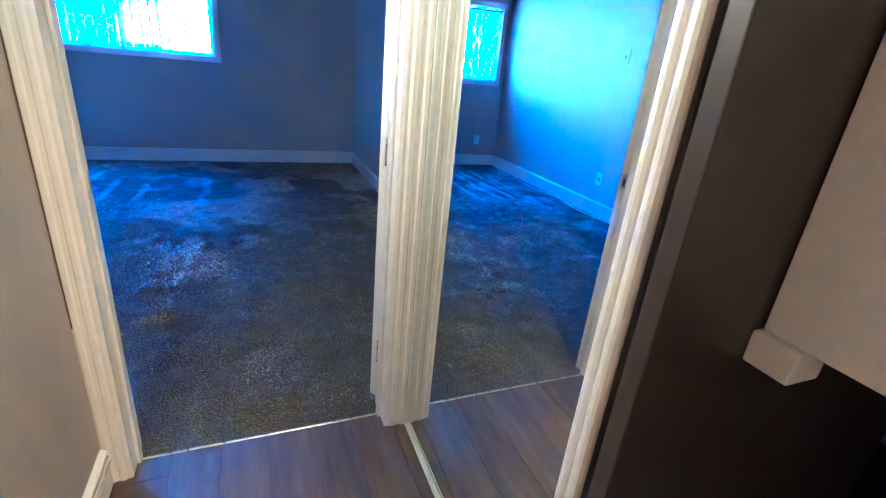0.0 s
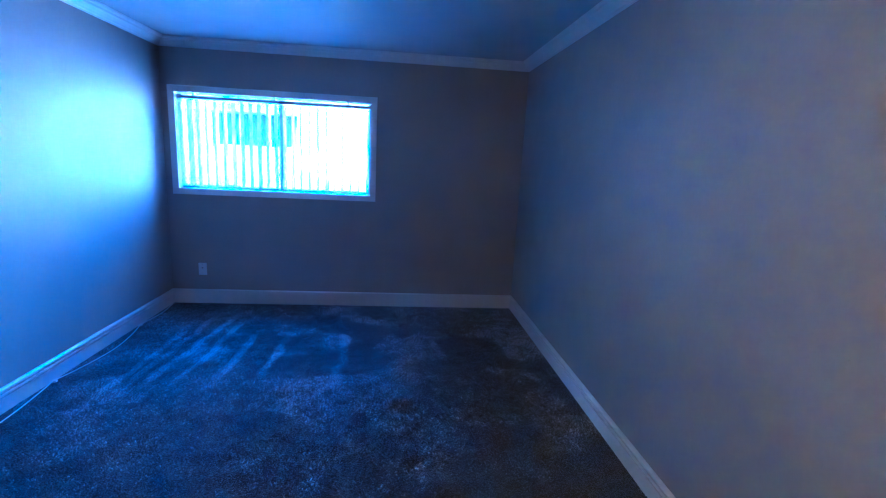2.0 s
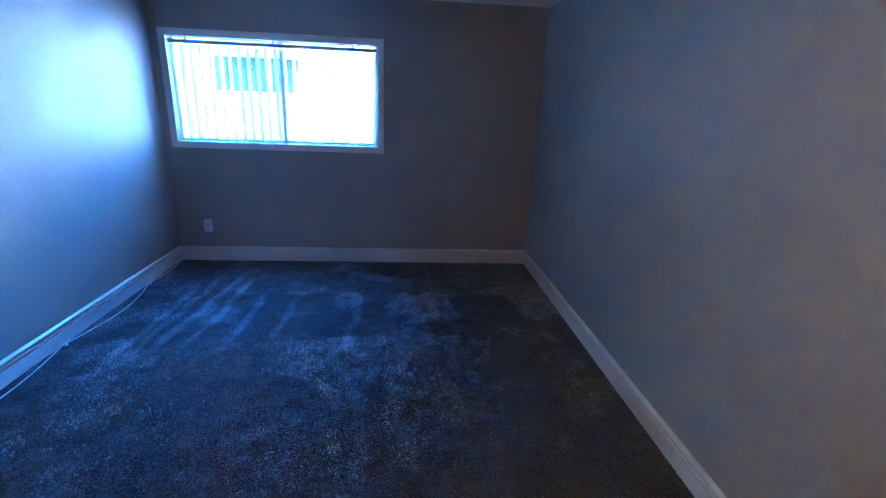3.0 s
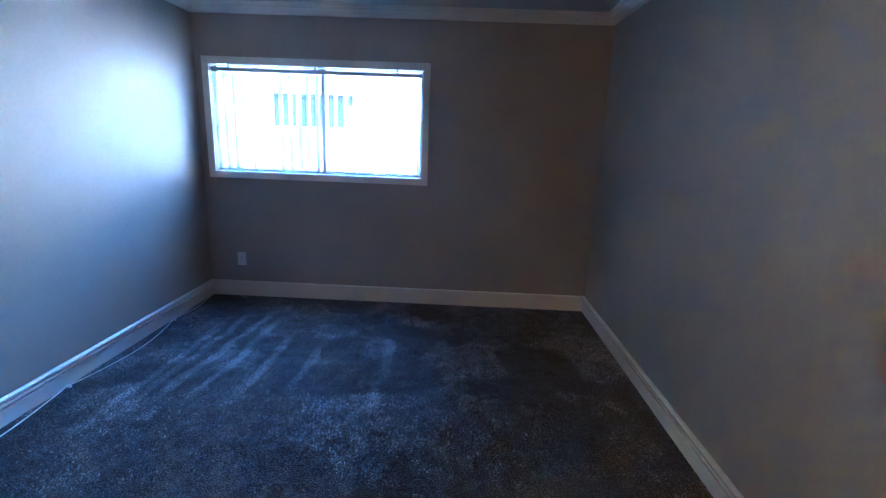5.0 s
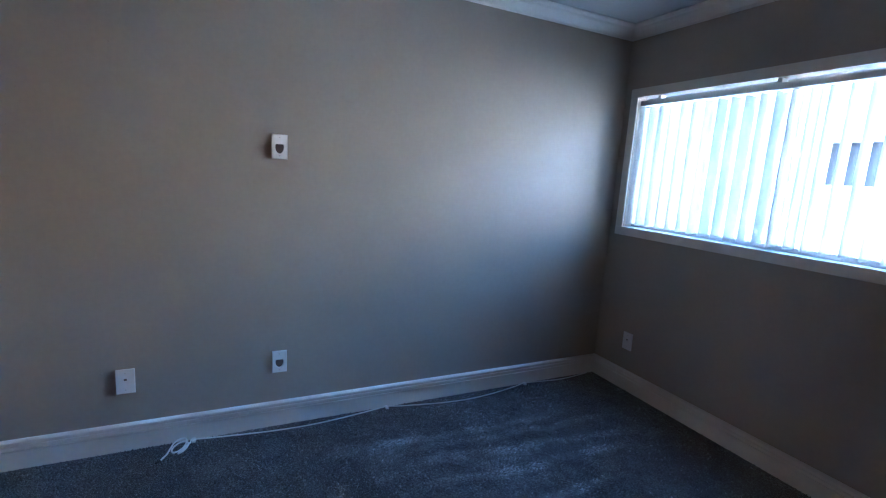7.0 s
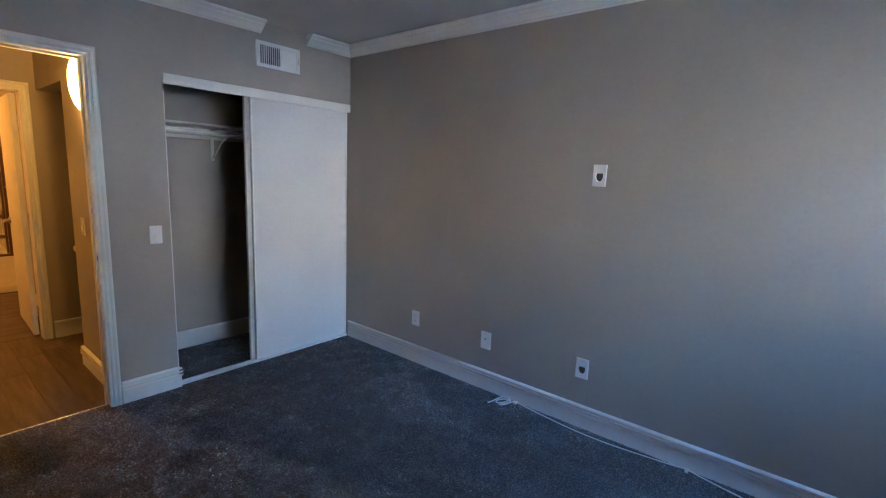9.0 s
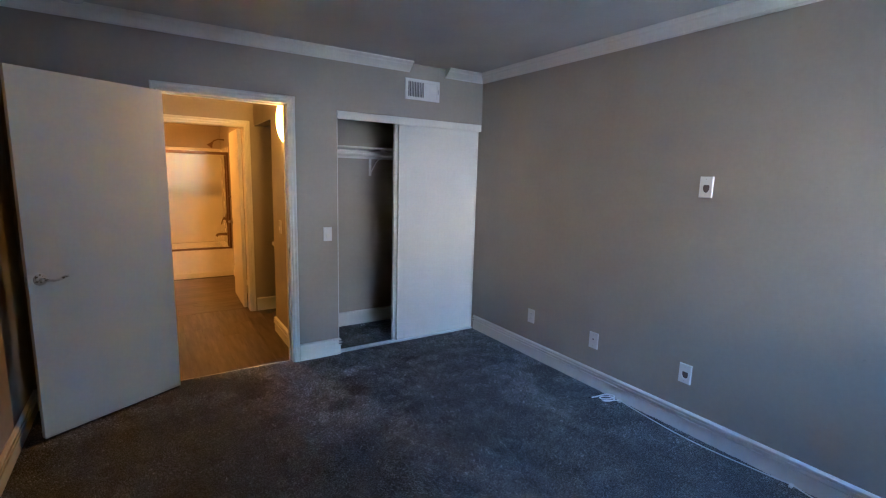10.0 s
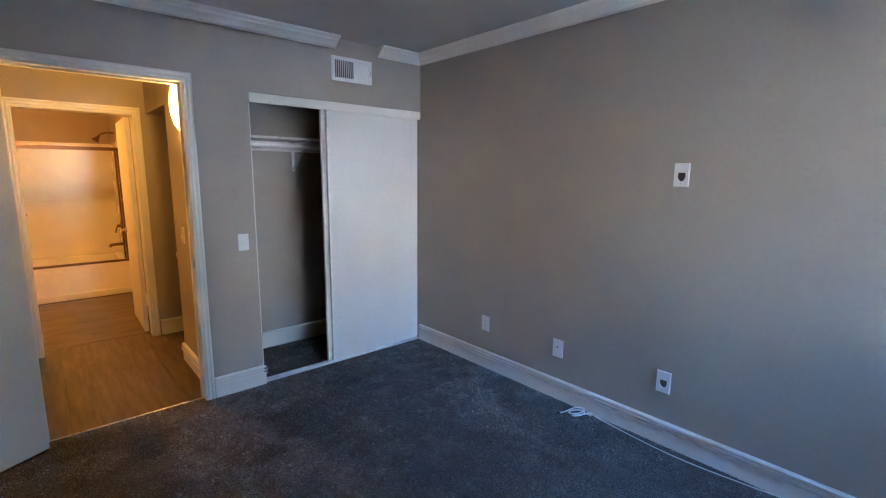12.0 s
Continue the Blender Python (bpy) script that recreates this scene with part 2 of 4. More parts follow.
def extrude_profile(profile, a, b, out, miter_a=0.0, miter_b=0.0):
    """A moulding: profile (out from the wall, up) run from a to b on the floor plan; miters lengthen with the outward distance."""
    bm = bmesh.new()
    a, b, out = Vector((*a, 0)), Vector((*b, 0)), Vector((*out, 0))
    along = (b - a).normalized()
    ra = [bm.verts.new(a + out * o - along * (o * miter_a) + Vector((0, 0, z))) for o, z in profile]
    rb = [bm.verts.new(b + out * o + along * (o * miter_b) + Vector((0, 0, z))) for o, z in profile]
    k = len(profile)
    for i in range(k):
        bm.faces.new((ra[i], ra[(i + 1) % k], rb[(i + 1) % k], rb[i]))
    bm.faces.new(ra)
    bm.faces.new(rb)
    bmesh.ops.recalc_face_normals(bm, faces=bm.faces)
    return bm


def mesh_of(name, bm, material):
    me = bpy.data.meshes.new(name)
    bm.to_mesh(me)
    bm.free()
    me.materials.append(material)
    return me


def smooth(ob, degrees=35):
    for f in ob.data.polygons:
        f.use_smooth = True
    ob.data.set_sharp_from_angle(angle=radians(degrees))
    return ob


def part(name, bm, material, parent, label=""):
    ob = new(name, mesh_of(name, bm, material))
    ob.parent = parent
    if label:
        ob["label"] = label
    return ob


def thing(name, at, label, category, group="", rz=0.0):
    ob = new(name)
    ob.matrix_world = pose(*at, 0, 0, rz)
    return tagged(ob, label, category, group)


def setting(name, bm, material, label, category):
    return tagged(new(name, mesh_of(name, bm, material)), label, category, kind="structure")


# ---- large structure ----
T = 0.12
setting("ground", boxes((-300, 300, -300, 600, -3.2, -3.0)), ASPHALT, "worn grey asphalt ground between the apartment buildings", "ground")
setting("floor", boxes((-2.0, 4.2, -2.6, 7.6, -0.3, -0.02)), ROOFING, "concrete slab under the apartment", "floor")


def carpet_sheet(name, x0, x1, y0, y1, step, label):
    nx, ny = int((x1 - x0) / step) + 1, int((y1 - y0) / step) + 1
    verts, faces = [], []
    for j in range(ny + 1):
        for i in range(nx + 1):
            x, y = x0 + (x1 - x0) * i / nx, y0 + (y1 - y0) * j / ny
            h = 0.0025 * noise.noise((x * 9, y * 9, 3)) + 0.0018 * noise.noise((x * 30, y * 30, 7))
            verts.append((x, y, h - 0.001))
    for j in range(ny):
        for i in range(nx):
            k = j * (nx + 1) + i
            faces.append((k, k + 1, k + nx + 2, k + nx + 1))
    me = bpy.data.meshes.new(name)
    me.from_pydata(verts, [], faces)
    me.materials.append(CARPET)
    ob = new(name, me)
    for f in me.polygons:
        f.use_smooth = True
    return tagged(ob, label, "carpet", kind="structure")


def value_noise(x, y, seed):
    """Smooth noise from -1 to 1 over arrays of places."""
    lattice = np.random.default_rng(seed).uniform(-1, 1, (64, 64))
    i, j = np.floor(x).astype(int), np.floor(y).astype(int)
    u, v = x - i, y - j
    u, v = u * u * (3 - 2 * u), v * v * (3 - 2 * v)
    pick = lambda a, b: lattice[a % 64, b % 64]
    return (pick(i, j) * (1 - u) + pick(i + 1, j) * u) * (1 - v) + (pick(i, j + 1) * (1 - u) + pick(i + 1, j + 1) * u) * v


def pile(name, x0, x1, y0, y1, step, label):
    """Cut pile: small leaning tufts, laid over by the vacuum cleaner in strokes and by footsteps."""
    g = np.random.default_rng(5)
    nx, ny = int((x1 - x0) / step), int((y1 - y0) / step)
    cx, cy = np.meshgrid(np.linspace(x0, x1, nx), np.linspace(y0, y1, ny))
    cx = cx.ravel() + g.uniform(-0.5, 0.5, nx * ny) * step
    cy = cy.ravel() + g.uniform(-0.5, 0.5, nx * ny) * step
    rough = lambda k: value_noise(cx * k, cy * k, int(k * 10)) + 0.5 * value_noise(cx * k * 2.1 + 5, cy * k * 2.1, int(k * 10) + 1)
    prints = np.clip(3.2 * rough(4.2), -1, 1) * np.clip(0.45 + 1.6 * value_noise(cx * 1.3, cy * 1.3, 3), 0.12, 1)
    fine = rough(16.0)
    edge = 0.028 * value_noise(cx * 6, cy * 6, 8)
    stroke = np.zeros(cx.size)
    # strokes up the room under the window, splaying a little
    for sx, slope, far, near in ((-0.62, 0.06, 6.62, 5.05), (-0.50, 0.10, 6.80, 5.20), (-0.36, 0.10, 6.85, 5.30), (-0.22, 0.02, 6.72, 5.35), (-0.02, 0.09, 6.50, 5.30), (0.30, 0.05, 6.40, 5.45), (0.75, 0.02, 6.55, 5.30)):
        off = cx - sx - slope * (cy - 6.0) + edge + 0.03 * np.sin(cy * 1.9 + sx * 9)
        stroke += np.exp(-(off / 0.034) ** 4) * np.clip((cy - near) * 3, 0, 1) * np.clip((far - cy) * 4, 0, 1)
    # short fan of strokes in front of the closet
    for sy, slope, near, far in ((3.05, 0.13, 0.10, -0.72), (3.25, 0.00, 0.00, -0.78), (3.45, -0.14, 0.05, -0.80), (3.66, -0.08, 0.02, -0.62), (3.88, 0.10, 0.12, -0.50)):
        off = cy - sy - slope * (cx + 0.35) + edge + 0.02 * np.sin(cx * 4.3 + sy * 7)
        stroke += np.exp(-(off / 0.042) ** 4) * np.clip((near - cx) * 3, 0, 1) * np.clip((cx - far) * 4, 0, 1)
    # the far half of the room is lighter in colour, up to a seam across the floor
    far_half = np.clip((cy - 5.24 + 0.4 * edge) * 30, 0, 1) * np.clip((cx + 0.75) * 3, 0, 1) * np.clip((1.9 - cx) * 1.5, 0, 1)
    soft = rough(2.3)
    # how light catches the brushed nap, put into each tuft's colour
    nap_sheen = 0.43 + 0.20 * np.minimum(prints, 0) + 0.02 * prints + 0.035 * soft + 0.05 * fine + 0.40 * np.clip(stroke, 0, 1) * (0.65 + 0.35 * np.clip(soft + 0.5, 0, 1)) + 0.13 * far_half
    nap_sheen = np.clip(nap_sheen, 0, 1)
    lean = 0.42 * prints + 0.25 * fine + 0.75 * stroke
    ax = 0.45 * lean + g.normal(0, 0.36, cx.size)
    ay = 1.5 * lean + g.normal(0, 0.36, cx.size)
    tall = g.uniform(0.004, 0.0088, cx.size) * (1.0 + 0.18 * np.clip(prints, -1, 1))
    turn = g.uniform(0, 2 * math.pi, cx.size)
    wide = g.uniform(0.6, 1.05, cx.size) * step
    pts = np.zeros((cx.size, 4, 3))
    for k in range(3):
        pts[:, k, 0] = cx + wide * np.cos(turn + 2.0944 * k)
        pts[:, k, 1] = cy + wide * np.sin(turn + 2.0944 * k)
        pts[:, k, 2] = -0.003
    pts[:, 3, 0], pts[:, 3, 1], pts[:, 3, 2] = cx + tall * ax, cy + tall * ay, tall - 0.002
    base = (np.arange(cx.size) * 4)[:, None, None]
    tri = (base + np.array([[0, 1, 3], [1, 2, 3], [2, 0, 3]])[None]).reshape(-1, 3)
    me = bpy.data.meshes.new(name)
    me.vertices.add(cx.size * 4)
    me.vertices.foreach_set("co", pts.ravel())
    me.loops.add(tri.size)
    me.loops.foreach_set("vertex_index", tri.ravel())
    me.polygons.add(len(tri))
    me.polygons.foreach_set("loop_start", np.arange(len(tri)) * 3)
    me.polygons.foreach_set("loop_total", np.full(len(tri), 3))
    me.update(calc_edges=True)
    me.attributes.new("nap_sheen", "FLOAT", "POINT").data.foreach_set("value", np.repeat(nap_sheen, 4).astype(np.float32))
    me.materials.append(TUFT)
    return tagged(new(name, me), label, "carpet", kind="stuff")


pile("carpet_pile", XL + 0.016, XR - 0.016, 2.632, YW - 0.016, 0.0092, "dark grey cut carpet tufts with vacuum strokes, their sheen painted in")
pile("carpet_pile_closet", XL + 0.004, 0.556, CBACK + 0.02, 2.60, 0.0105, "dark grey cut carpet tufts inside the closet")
carpet_sheet("carpet", XL - 0.02, XR + 0.02, 2.63, YW + 0.02, 0.03, "dark grey cut-pile carpet with vacuum streaks")
carpet_sheet("carpet_closet", XL - 0.02, 0.6, CBACK - 0.02, 2.628, 0.05, "dark grey carpet inside the closet")

wall_w = setting("wall_window_side", boxes(
    (XL - T, XR + T, YW, YW + T, -0.02, WZ0), (XL - T, XR + T, YW, YW + T, WZ1, ZC),
    (XL - T, WX0, YW, YW + T, WZ0, WZ1), (WX1, XR + T, YW, YW + T, WZ0, WZ1)), WALL, "greige painted wall around the window", "wall")
setting("wall_outlets_side", boxes((XL - T, XL, CBACK - T, YW, -0.02, ZC)), WALL, "long greige painted wall with cable plates", "wall")
setting("wall_plain_side", boxes((XR, XR + T, YD - T, YW, -0.02, ZC)), WALL, "long plain greige painted wall", "wall")
setting("wall_door_side", boxes(
    (CX1, DX0 - 0.02, HALL_FACE, YD, -0.02, ZC), (DX1 + 0.02, XR, HALL_FACE, YD, -0.02, ZC),
    (DX0 - 0.02, DX1 + 0.02, HALL_FACE, YD, DTOP + 0.02, ZC), (XL, CX1, HALL_FACE, YD, CTOP, ZC)), WALL, "greige wall with the bedroom door and closet", "wall")
setting("wall_closet_back", boxes((XL, HX - T, CBACK - T, CBACK, -0.02, ZC), (0.56, HX - T, CBACK, HALL_FACE, -0.02, ZC)), WALL, "greige closet back and side wall", "wall")
setting("wall_hall_lamp_side", boxes((HX - T, HX, NY, HALL_FACE, -0.02, ZC), (HX - T, HX, YB1, NY, 2.005, ZC)), WALL, "short greige hall wall with lamp and switch", "wall")
setting("wall_vanity_end", boxes((-1.14, -1.02, YB0, CBACK - T, -0.02, ZC)), WALL, "greige end wall of the vanity recess", "wall")
setting("wall_mirror_side", boxes((MX + 0.05, MX + 0.05 + T, 1.69, HALL_FACE, -0.02, ZC), (MX + 0.05, MX + 0.05 + T, YB1, 1.69, 2.06, ZC)), WALL, "greige hall wall behind the mirror", "wall")
BX0, BX1 = 0.835, 1.60
setting("wall_bathroom_door", boxes((-1.02, BX0 - 0.02, YB0, YB1, -0.02, ZC), (BX1 + 0.02, 3.6, YB0, YB1, -0.02, ZC), (BX0 - 0.02, BX1 + 0.02, YB0, YB1, 2.005, ZC)), WALL, "greige wall with the bathroom door", "wall")
setting("wall_passage_end", boxes((3.6, 3.72, YB0, HALL_FACE, -0.02, ZC), (MX + 0.17, 3.6, 1.9, 2.02, -0.02, ZC)), WALL, "greige walls of the unlit side passage", "wall")
BT = -1.02                         # front of the tub
setting("wall_bathroom_taps", boxes((0.58, 0.70, -1.95, YB0, -0.02, ZC)), WALL, "bathroom wall with towel bar and taps", "wall")
setting("wall_bathroom_far", boxes((0.70, 2.40, -1.95, -1.83, -0.02, ZC)), WALL, "bathroom wall behind the tub", "wall")
setting("wall_bathroom_side", boxes((2.40, 2.52, -1.95, YB0, -0.02, ZC)), WALL, "bathroom side wall", "wall")
setting("ceiling", boxes((XL - T, XR + T, HALL_FACE, YW + T, ZC, ZC + 0.2)), CEILING, "painted bedroom ceiling", "ceiling")
setting("ceiling_hall", boxes((-1.2, 3.8, -2.0, HALL_FACE, ZC - 0.02, ZC + 0.2)), CEILING, "painted ceiling over hall and bathroom", "ceiling")
# unseen tall wall, added to keep the sun off the building opposite
setting("wall_shade_tall", boxes((-18, XL - T - 0.15, YW - 0.1, YW + T, -3.0, 13.2)), STUCCO, "unseen tall stucco wall, added to shade the building across the court", "wall")
# unseen wall above the window, added to shade the court and lower facades
setting("wall_shade_low", boxes((XL - T - 0.145, 4.2, YW - 0.1, YW + T, ZC + 0.21, 5.9)), STUCCO, "unseen stucco wall over the window, added to shade the court", "wall")
setting("roof", boxes((XL - T - 0.145, 4.2, -2.4, YW - 0.105, ZC + 0.2, ZC + 0.35)), ROOFING, "flat grey roof over the apartment", "roof")

# mouldings
BASE = [(0, 0), (0.014, 0), (0.014, 0.082), (0.0225, 0.084), (0.0225, 0.0930), (0.0006, 0.0850), (0.0006, 0.1040), (0.0210, 0.1040), (0.0220, 0.1100), (0.0210, 0.1160), (0.0006, 0.1080), (0.0006, 0.1268), (0.0190, 0.1268), (0.0190, 0.1340), (0.0120, 0.1395), (0.004, 0.143), (0, 0.143)]
CROWN = [(0, 2.408), (0.006, 2.408), (0.010, 2.416), (0.022, 2.420), (0.030, 2.430), (0.046, 2.444), (0.060, 2.452), (0.066, 2.464), (0.078, 2.468), (0.086, 2.476), (0.088, ZC), (0, ZC)]


def moulding(name, profile, a, b, out, ma, mb, label):
    return setting(name, extrude_profile(profile, a, b, out, ma, mb), TRIM, label, "moulding")


LB = "white profiled baseboard with two grooves"
moulding("baseboard_window_side", BASE, (XL, YW), (XR, YW), (0, -1), -1, -1, LB)
moulding("baseboard_outlets_side", BASE, (XL, YD + 0.002), (XL, YW), (1, 0), 0, -1, LB)
moulding("baseboard_plain_side", BASE, (XR, YD), (XR, YW), (-1, 0), -1, -1, LB)
moulding("baseboard_door_side", BASE, (DX1 + 0.062, YD), (XR, YD), (0, 1), 0, -1, LB)
moulding("baseboard_switch_pier", BASE, (CX1, YD), (DX0 - 0.062, YD), (0, 1), 1, 0, LB)
moulding("baseboard_closet", BASE, (XL, CBACK), (0.56, CBACK), (0, 1), 0, 0, LB)
moulding("baseboard_hall", BASE, (HX, NY), (HX, HALL_FACE - 0.018), (1, 0), 1, 0, LB)
moulding("baseboard_hall_corner", BASE, (HX - T, NY), (HX, NY), (0, -1), 0, 1, LB)
moulding("baseboard_vanity", BASE, (-0.2, YB1), (BX0 - 0.075, YB1), (0, 1), 0, 0, LB)
moulding("baseboard_bathroom", BASE, (0.70, BT), (0.70, YB0), (1, 0), 0, 0, LB)
LC = "white crown moulding below the ceiling"
moulding("crown_window_side", CROWN, (XL, YW), (XR, YW), (0, -1), -1, -1, LC)
moulding("crown_outlets_side", CROWN, (XL, YD), (XL, YW), (1, 0), -1, -1, LC)
moulding("crown_plain_side", CROWN, (XR, YD), (XR, YW), (-1, 0), -1, -1, LC)
moulding("crown_door_side", CROWN, (-0.235, YD), (XR, YD), (0, 1), 0, -1, LC + ", cut short beside the vent")
moulding("crown_closet_end", CROWN, (XL, YD), (-0.60, YD), (0, 1), -1, 0, LC + ", short piece in the corner")

CASING = [(0, 0), (0.012, 0), (0.016, 0.006), (0.016, 0.014), (0.012, 0.018), (0.011, 0.026), (0.014, 0.030), (0.014, 0.038), (0.009, 0.044), (0.009, 0.050), (0.006, 0.057), (0, 0.057)]


def casing(name, x0, x1, top, y, out, parent, width=1.0, wide=0.0):
    """Door or window casing on a wall facing out along y; profile runs from the outer edge inwards."""
    prof = [(o, w * width) for o, w in CASING]
    w = 0.057 * width

    def leg(xa, sign, prof, w):
        bm = bmesh.new()
        lo = [bm.verts.new((xa + sign * (w - v), y + out * o, 0.0)) for o, v in prof]
        hi = [bm.verts.new((xa + sign * (w - v), y + out * o, top + (w - v))) for o, v in prof]
        k = len(prof)
        for i in range(k):
            bm.faces.new((lo[i], lo[(i + 1) % k], hi[(i + 1) % k], hi[i]))
        bm.faces.new(lo)
        bm.faces.new(hi)
        bmesh.ops.recalc_face_normals(bm, faces=bm.faces)
        return bm

    part(name, leg(x0, -1, prof, w), TRIM, parent)
    if wide:
        part(name, leg(x1, 1, [(o, v * wide) for o, v in CASING], 0.057 * wide), TRIM, parent)
    else:
        part(name, leg(x1, 1, prof, w), TRIM, parent)
    bm = bmesh.new()
    a = [bm.verts.new((x0 - (w - v), y + out * o, top + (w - v))) for o, v in prof]
    b = [bm.verts.new((x1 + (w - v), y + out * o, top + (w - v))) for o, v in prof]
    k = len(prof)
    for i in range(k):
        bm.faces.new((a[i], a[(i + 1) % k], b[(i + 1) % k], b[i]))
    bm.faces.new(a)
    bm.faces.new(b)
    bmesh.ops.recalc_face_normals(bm, faces=bm.faces)
    part(name, bm, TRIM, parent)


def lever_handle(parent, at, out, swing):
    """Rose and curved lever on a door leaf; out is the sign of the face's local y, swing the lever's sign along x."""
    x, y, z = at
    rose = part("rose", lathe([(0.030, 0), (0.033, 0.004), (0.031, 0.010), (0.022, 0.014), (0.013, 0.020), (0.012, 0.046), (0.0, 0.048)], "Y"), NICKEL, parent, "round satin nickel rose")
    rose.matrix_local = Matrix.Translation((x, y, z)) @ Matrix.Diagonal((1, out, 1, 1))
    pts = [(x + swing * u, y + out * v, z + w) for u, v, w in ((-0.008, 0.042, 0.0), (0.02, 0.047, -0.001), (0.045, 0.049, -0.006), (0.07, 0.049, -0.004), (0.095, 0.047, 0.005), (0.112, 0.045, 0.008))]
    smooth(part("lever", sweep(pts, 0.0075, 10), NICKEL, parent, "curved satin nickel lever"))
    smooth(rose)


# bedroom door
door = thing("door_1", (0, 0, 0), "white painted bedroom door standing wide open", "door")
tagged(door, kind="structure")
part("jamb", boxes((DX0 - 0.02, DX0, HALL_FACE - 0.002, YD + 0.002, 0, DTOP), bevel=0.002), TRIM, door)
part("jamb", boxes((DX1, DX1 + 0.02, HALL_FACE - 0.002, YD + 0.002, 0, DTOP), bevel=0.002), TRIM, door)
part("jamb_head", boxes((DX0 - 0.02, DX1 + 0.02, HALL_FACE - 0.002, YD + 0.002, DTOP, DTOP + 0.02), bevel=0.002), TRIM, door)
part("door_stop", boxes((DX0, DX0 + 0.011, YD - 0.075, YD - 0.042, 0, DTOP - 0.011), bevel=0.003), TRIM, door)
part("door_stop", boxes((DX1 - 0.011, DX1, YD - 0.075, YD - 0.042, 0, DTOP - 0.011), bevel=0.003), TRIM, door)
part("door_stop", boxes((DX0, DX1, YD - 0.075, YD - 0.042, DTOP - 0.011, DTOP), bevel=0.003), TRIM, door)
casing("casing", DX0, DX1, DTOP, YD, 1, door)
casing("casing", DX0, DX1, DTOP, HALL_FACE, -1, door, width=1.17, wide=1.56)
part("caulk_gap", boxes((HX + 0.0008, HX + 0.0042, HALL_FACE - 0.0145, HALL_FACE - 0.0125, 0.56, DTOP)), CAVITY, door, "dark crack where the casing has pulled off the wall")
part("strike_plate", boxes((DX0, DX0 + 0.0025, YD - 0.036, YD - 0.004, 0.895, 0.955), bevel=0.001), NICKEL, door, "dark nickel strike plate")
# raised dark patch for the shade in the strike hole
part("strike_hole", boxes((DX0 + 0.0022, DX0 + 0.003, YD - 0.028, YD - 0.014, 0.912, 0.938)), DARK, door)
leaf = part("leaf", boxes((0.004, 0.797, 0.008, 0.043, 0.014, 2.034), bevel=0.0025), DOOR_PAINT, door, "flush white door leaf")
LEAF_ANGLE = 30.1
leaf.matrix_local = pose(DX1 + 0.008, YD + 0.021, 0, 0, 0, LEAF_ANGLE)
lever_handle(leaf, (0.742, 0.043, 0.925), 1, -1)
lever_handle(leaf, (0.742, 0.008, 0.925), -1, -1)
part("latch_plate", boxes((0.7965, 0.799, 0.013, 0.038, 0.89, 0.95)), NICKEL, leaf)
for hz in (0.25, 1.02, 1.80):
    hinge = part("hinge", lathe([(0.0065, -0.045), (0.0065, 0.045)], "Z", 12), NICKEL, door)
    hinge.matrix_local = pose(DX1 + 0.001, YD + 0.008, hz)
    part("hinge_leaf", boxes((DX1 - 0.001, DX1 + 0.0005, YD - 0.035, YD, hz - 0.045, hz + 0.045)), TRIM, door)

# carpet edge bar in the doorway
bar = thing("threshold_bar", (0, 0, 0), "thin metal carpet edge bar in the doorway", "threshold")
smooth(part("bar", sweep([(DX0, 2.624, -0.0035), (1.2, 2.624, -0.0035), (DX1, 2.624, -0.0035)], 0.006, 10), NICKEL, bar))

# window
win = thing("window_1", (0, 0, 0), "wide white sliding window with blown-out daylight behind", "window")
tagged(win, kind="structure")
W = 0.058
for d in ((WX0 - W, WX1 + W, WZ1, WZ1 + W), (WX0 - W, WX1 + W, WZ0 - W, WZ0)):
    part("casing", boxes((d[0], d[1], YW - 0.014, YW, d[2], d[3]), bevel=0.003), TRIM, win)
for d in ((WX0 - W, WX0), (WX1, WX1 + W)):
    part("casing", boxes((d[0], d[1], YW - 0.0135, YW, WZ0, WZ1), bevel=0.003), TRIM, win)
FY0, FY1 = YW + 0.075, YW + 0.11
MID = 0.03
for d in ((WX0, WX1, WZ0, WZ0 + 0.03), (WX0, WX1, WZ1 - 0.010, WZ1)):
    part("window_frame", boxes((d[0], d[1], FY0, FY1, d[2], d[3]), bevel=0.003), ALU, win)
for d in ((WX0, WX0 + 0.03), (WX1 - 0.03, WX1)):
    part("window_frame", boxes((d[0], d[1], FY0, FY1, WZ0 + 0.03, WZ1 - 0.010), bevel=0.003), ALU, win)
part("meeting_stile", boxes((MID - 0.022, MID + 0.022, FY0 - 0.006, FY1 - 0.003, WZ0 + 0.03, WZ1 - 0.010), bevel=0.003), ALU, win)
for d in ((WX0 + 0.03, MID - 0.022, FY0 + 0.010), (MID + 0.022, WX1 - 0.03, FY0 + 0.022)):
    pane = part("pane", boxes((d[0], d[1], d[2], d[2] + 0.004, WZ0 + 0.03, WZ1 - 0.010)), GLASS, win)
    pane.visible_shadow = False

# vertical blind
blind = thing("vertical_blind", (0, 0, 0), "white vinyl vertical blind with open slats", "blind")
BY = YW + 0.032
part("headrail", boxes((WX0 + 0.01, WX1 - 0.01, BY - 0.022, BY + 0.022, WZ1 - 0.056, WZ1 - 0.022), bevel=0.003), ALU, blind, "white aluminium headrail")
for cxp in (WX0 + 0.16, -0.02, WX1 - 0.22):
    part("bracket", boxes((cxp - 0.012, cxp + 0.012, BY - 0.026, BY + 0.02, WZ1 - 0.024, WZ1 - 0.001), bevel=0.002), ALU, blind)


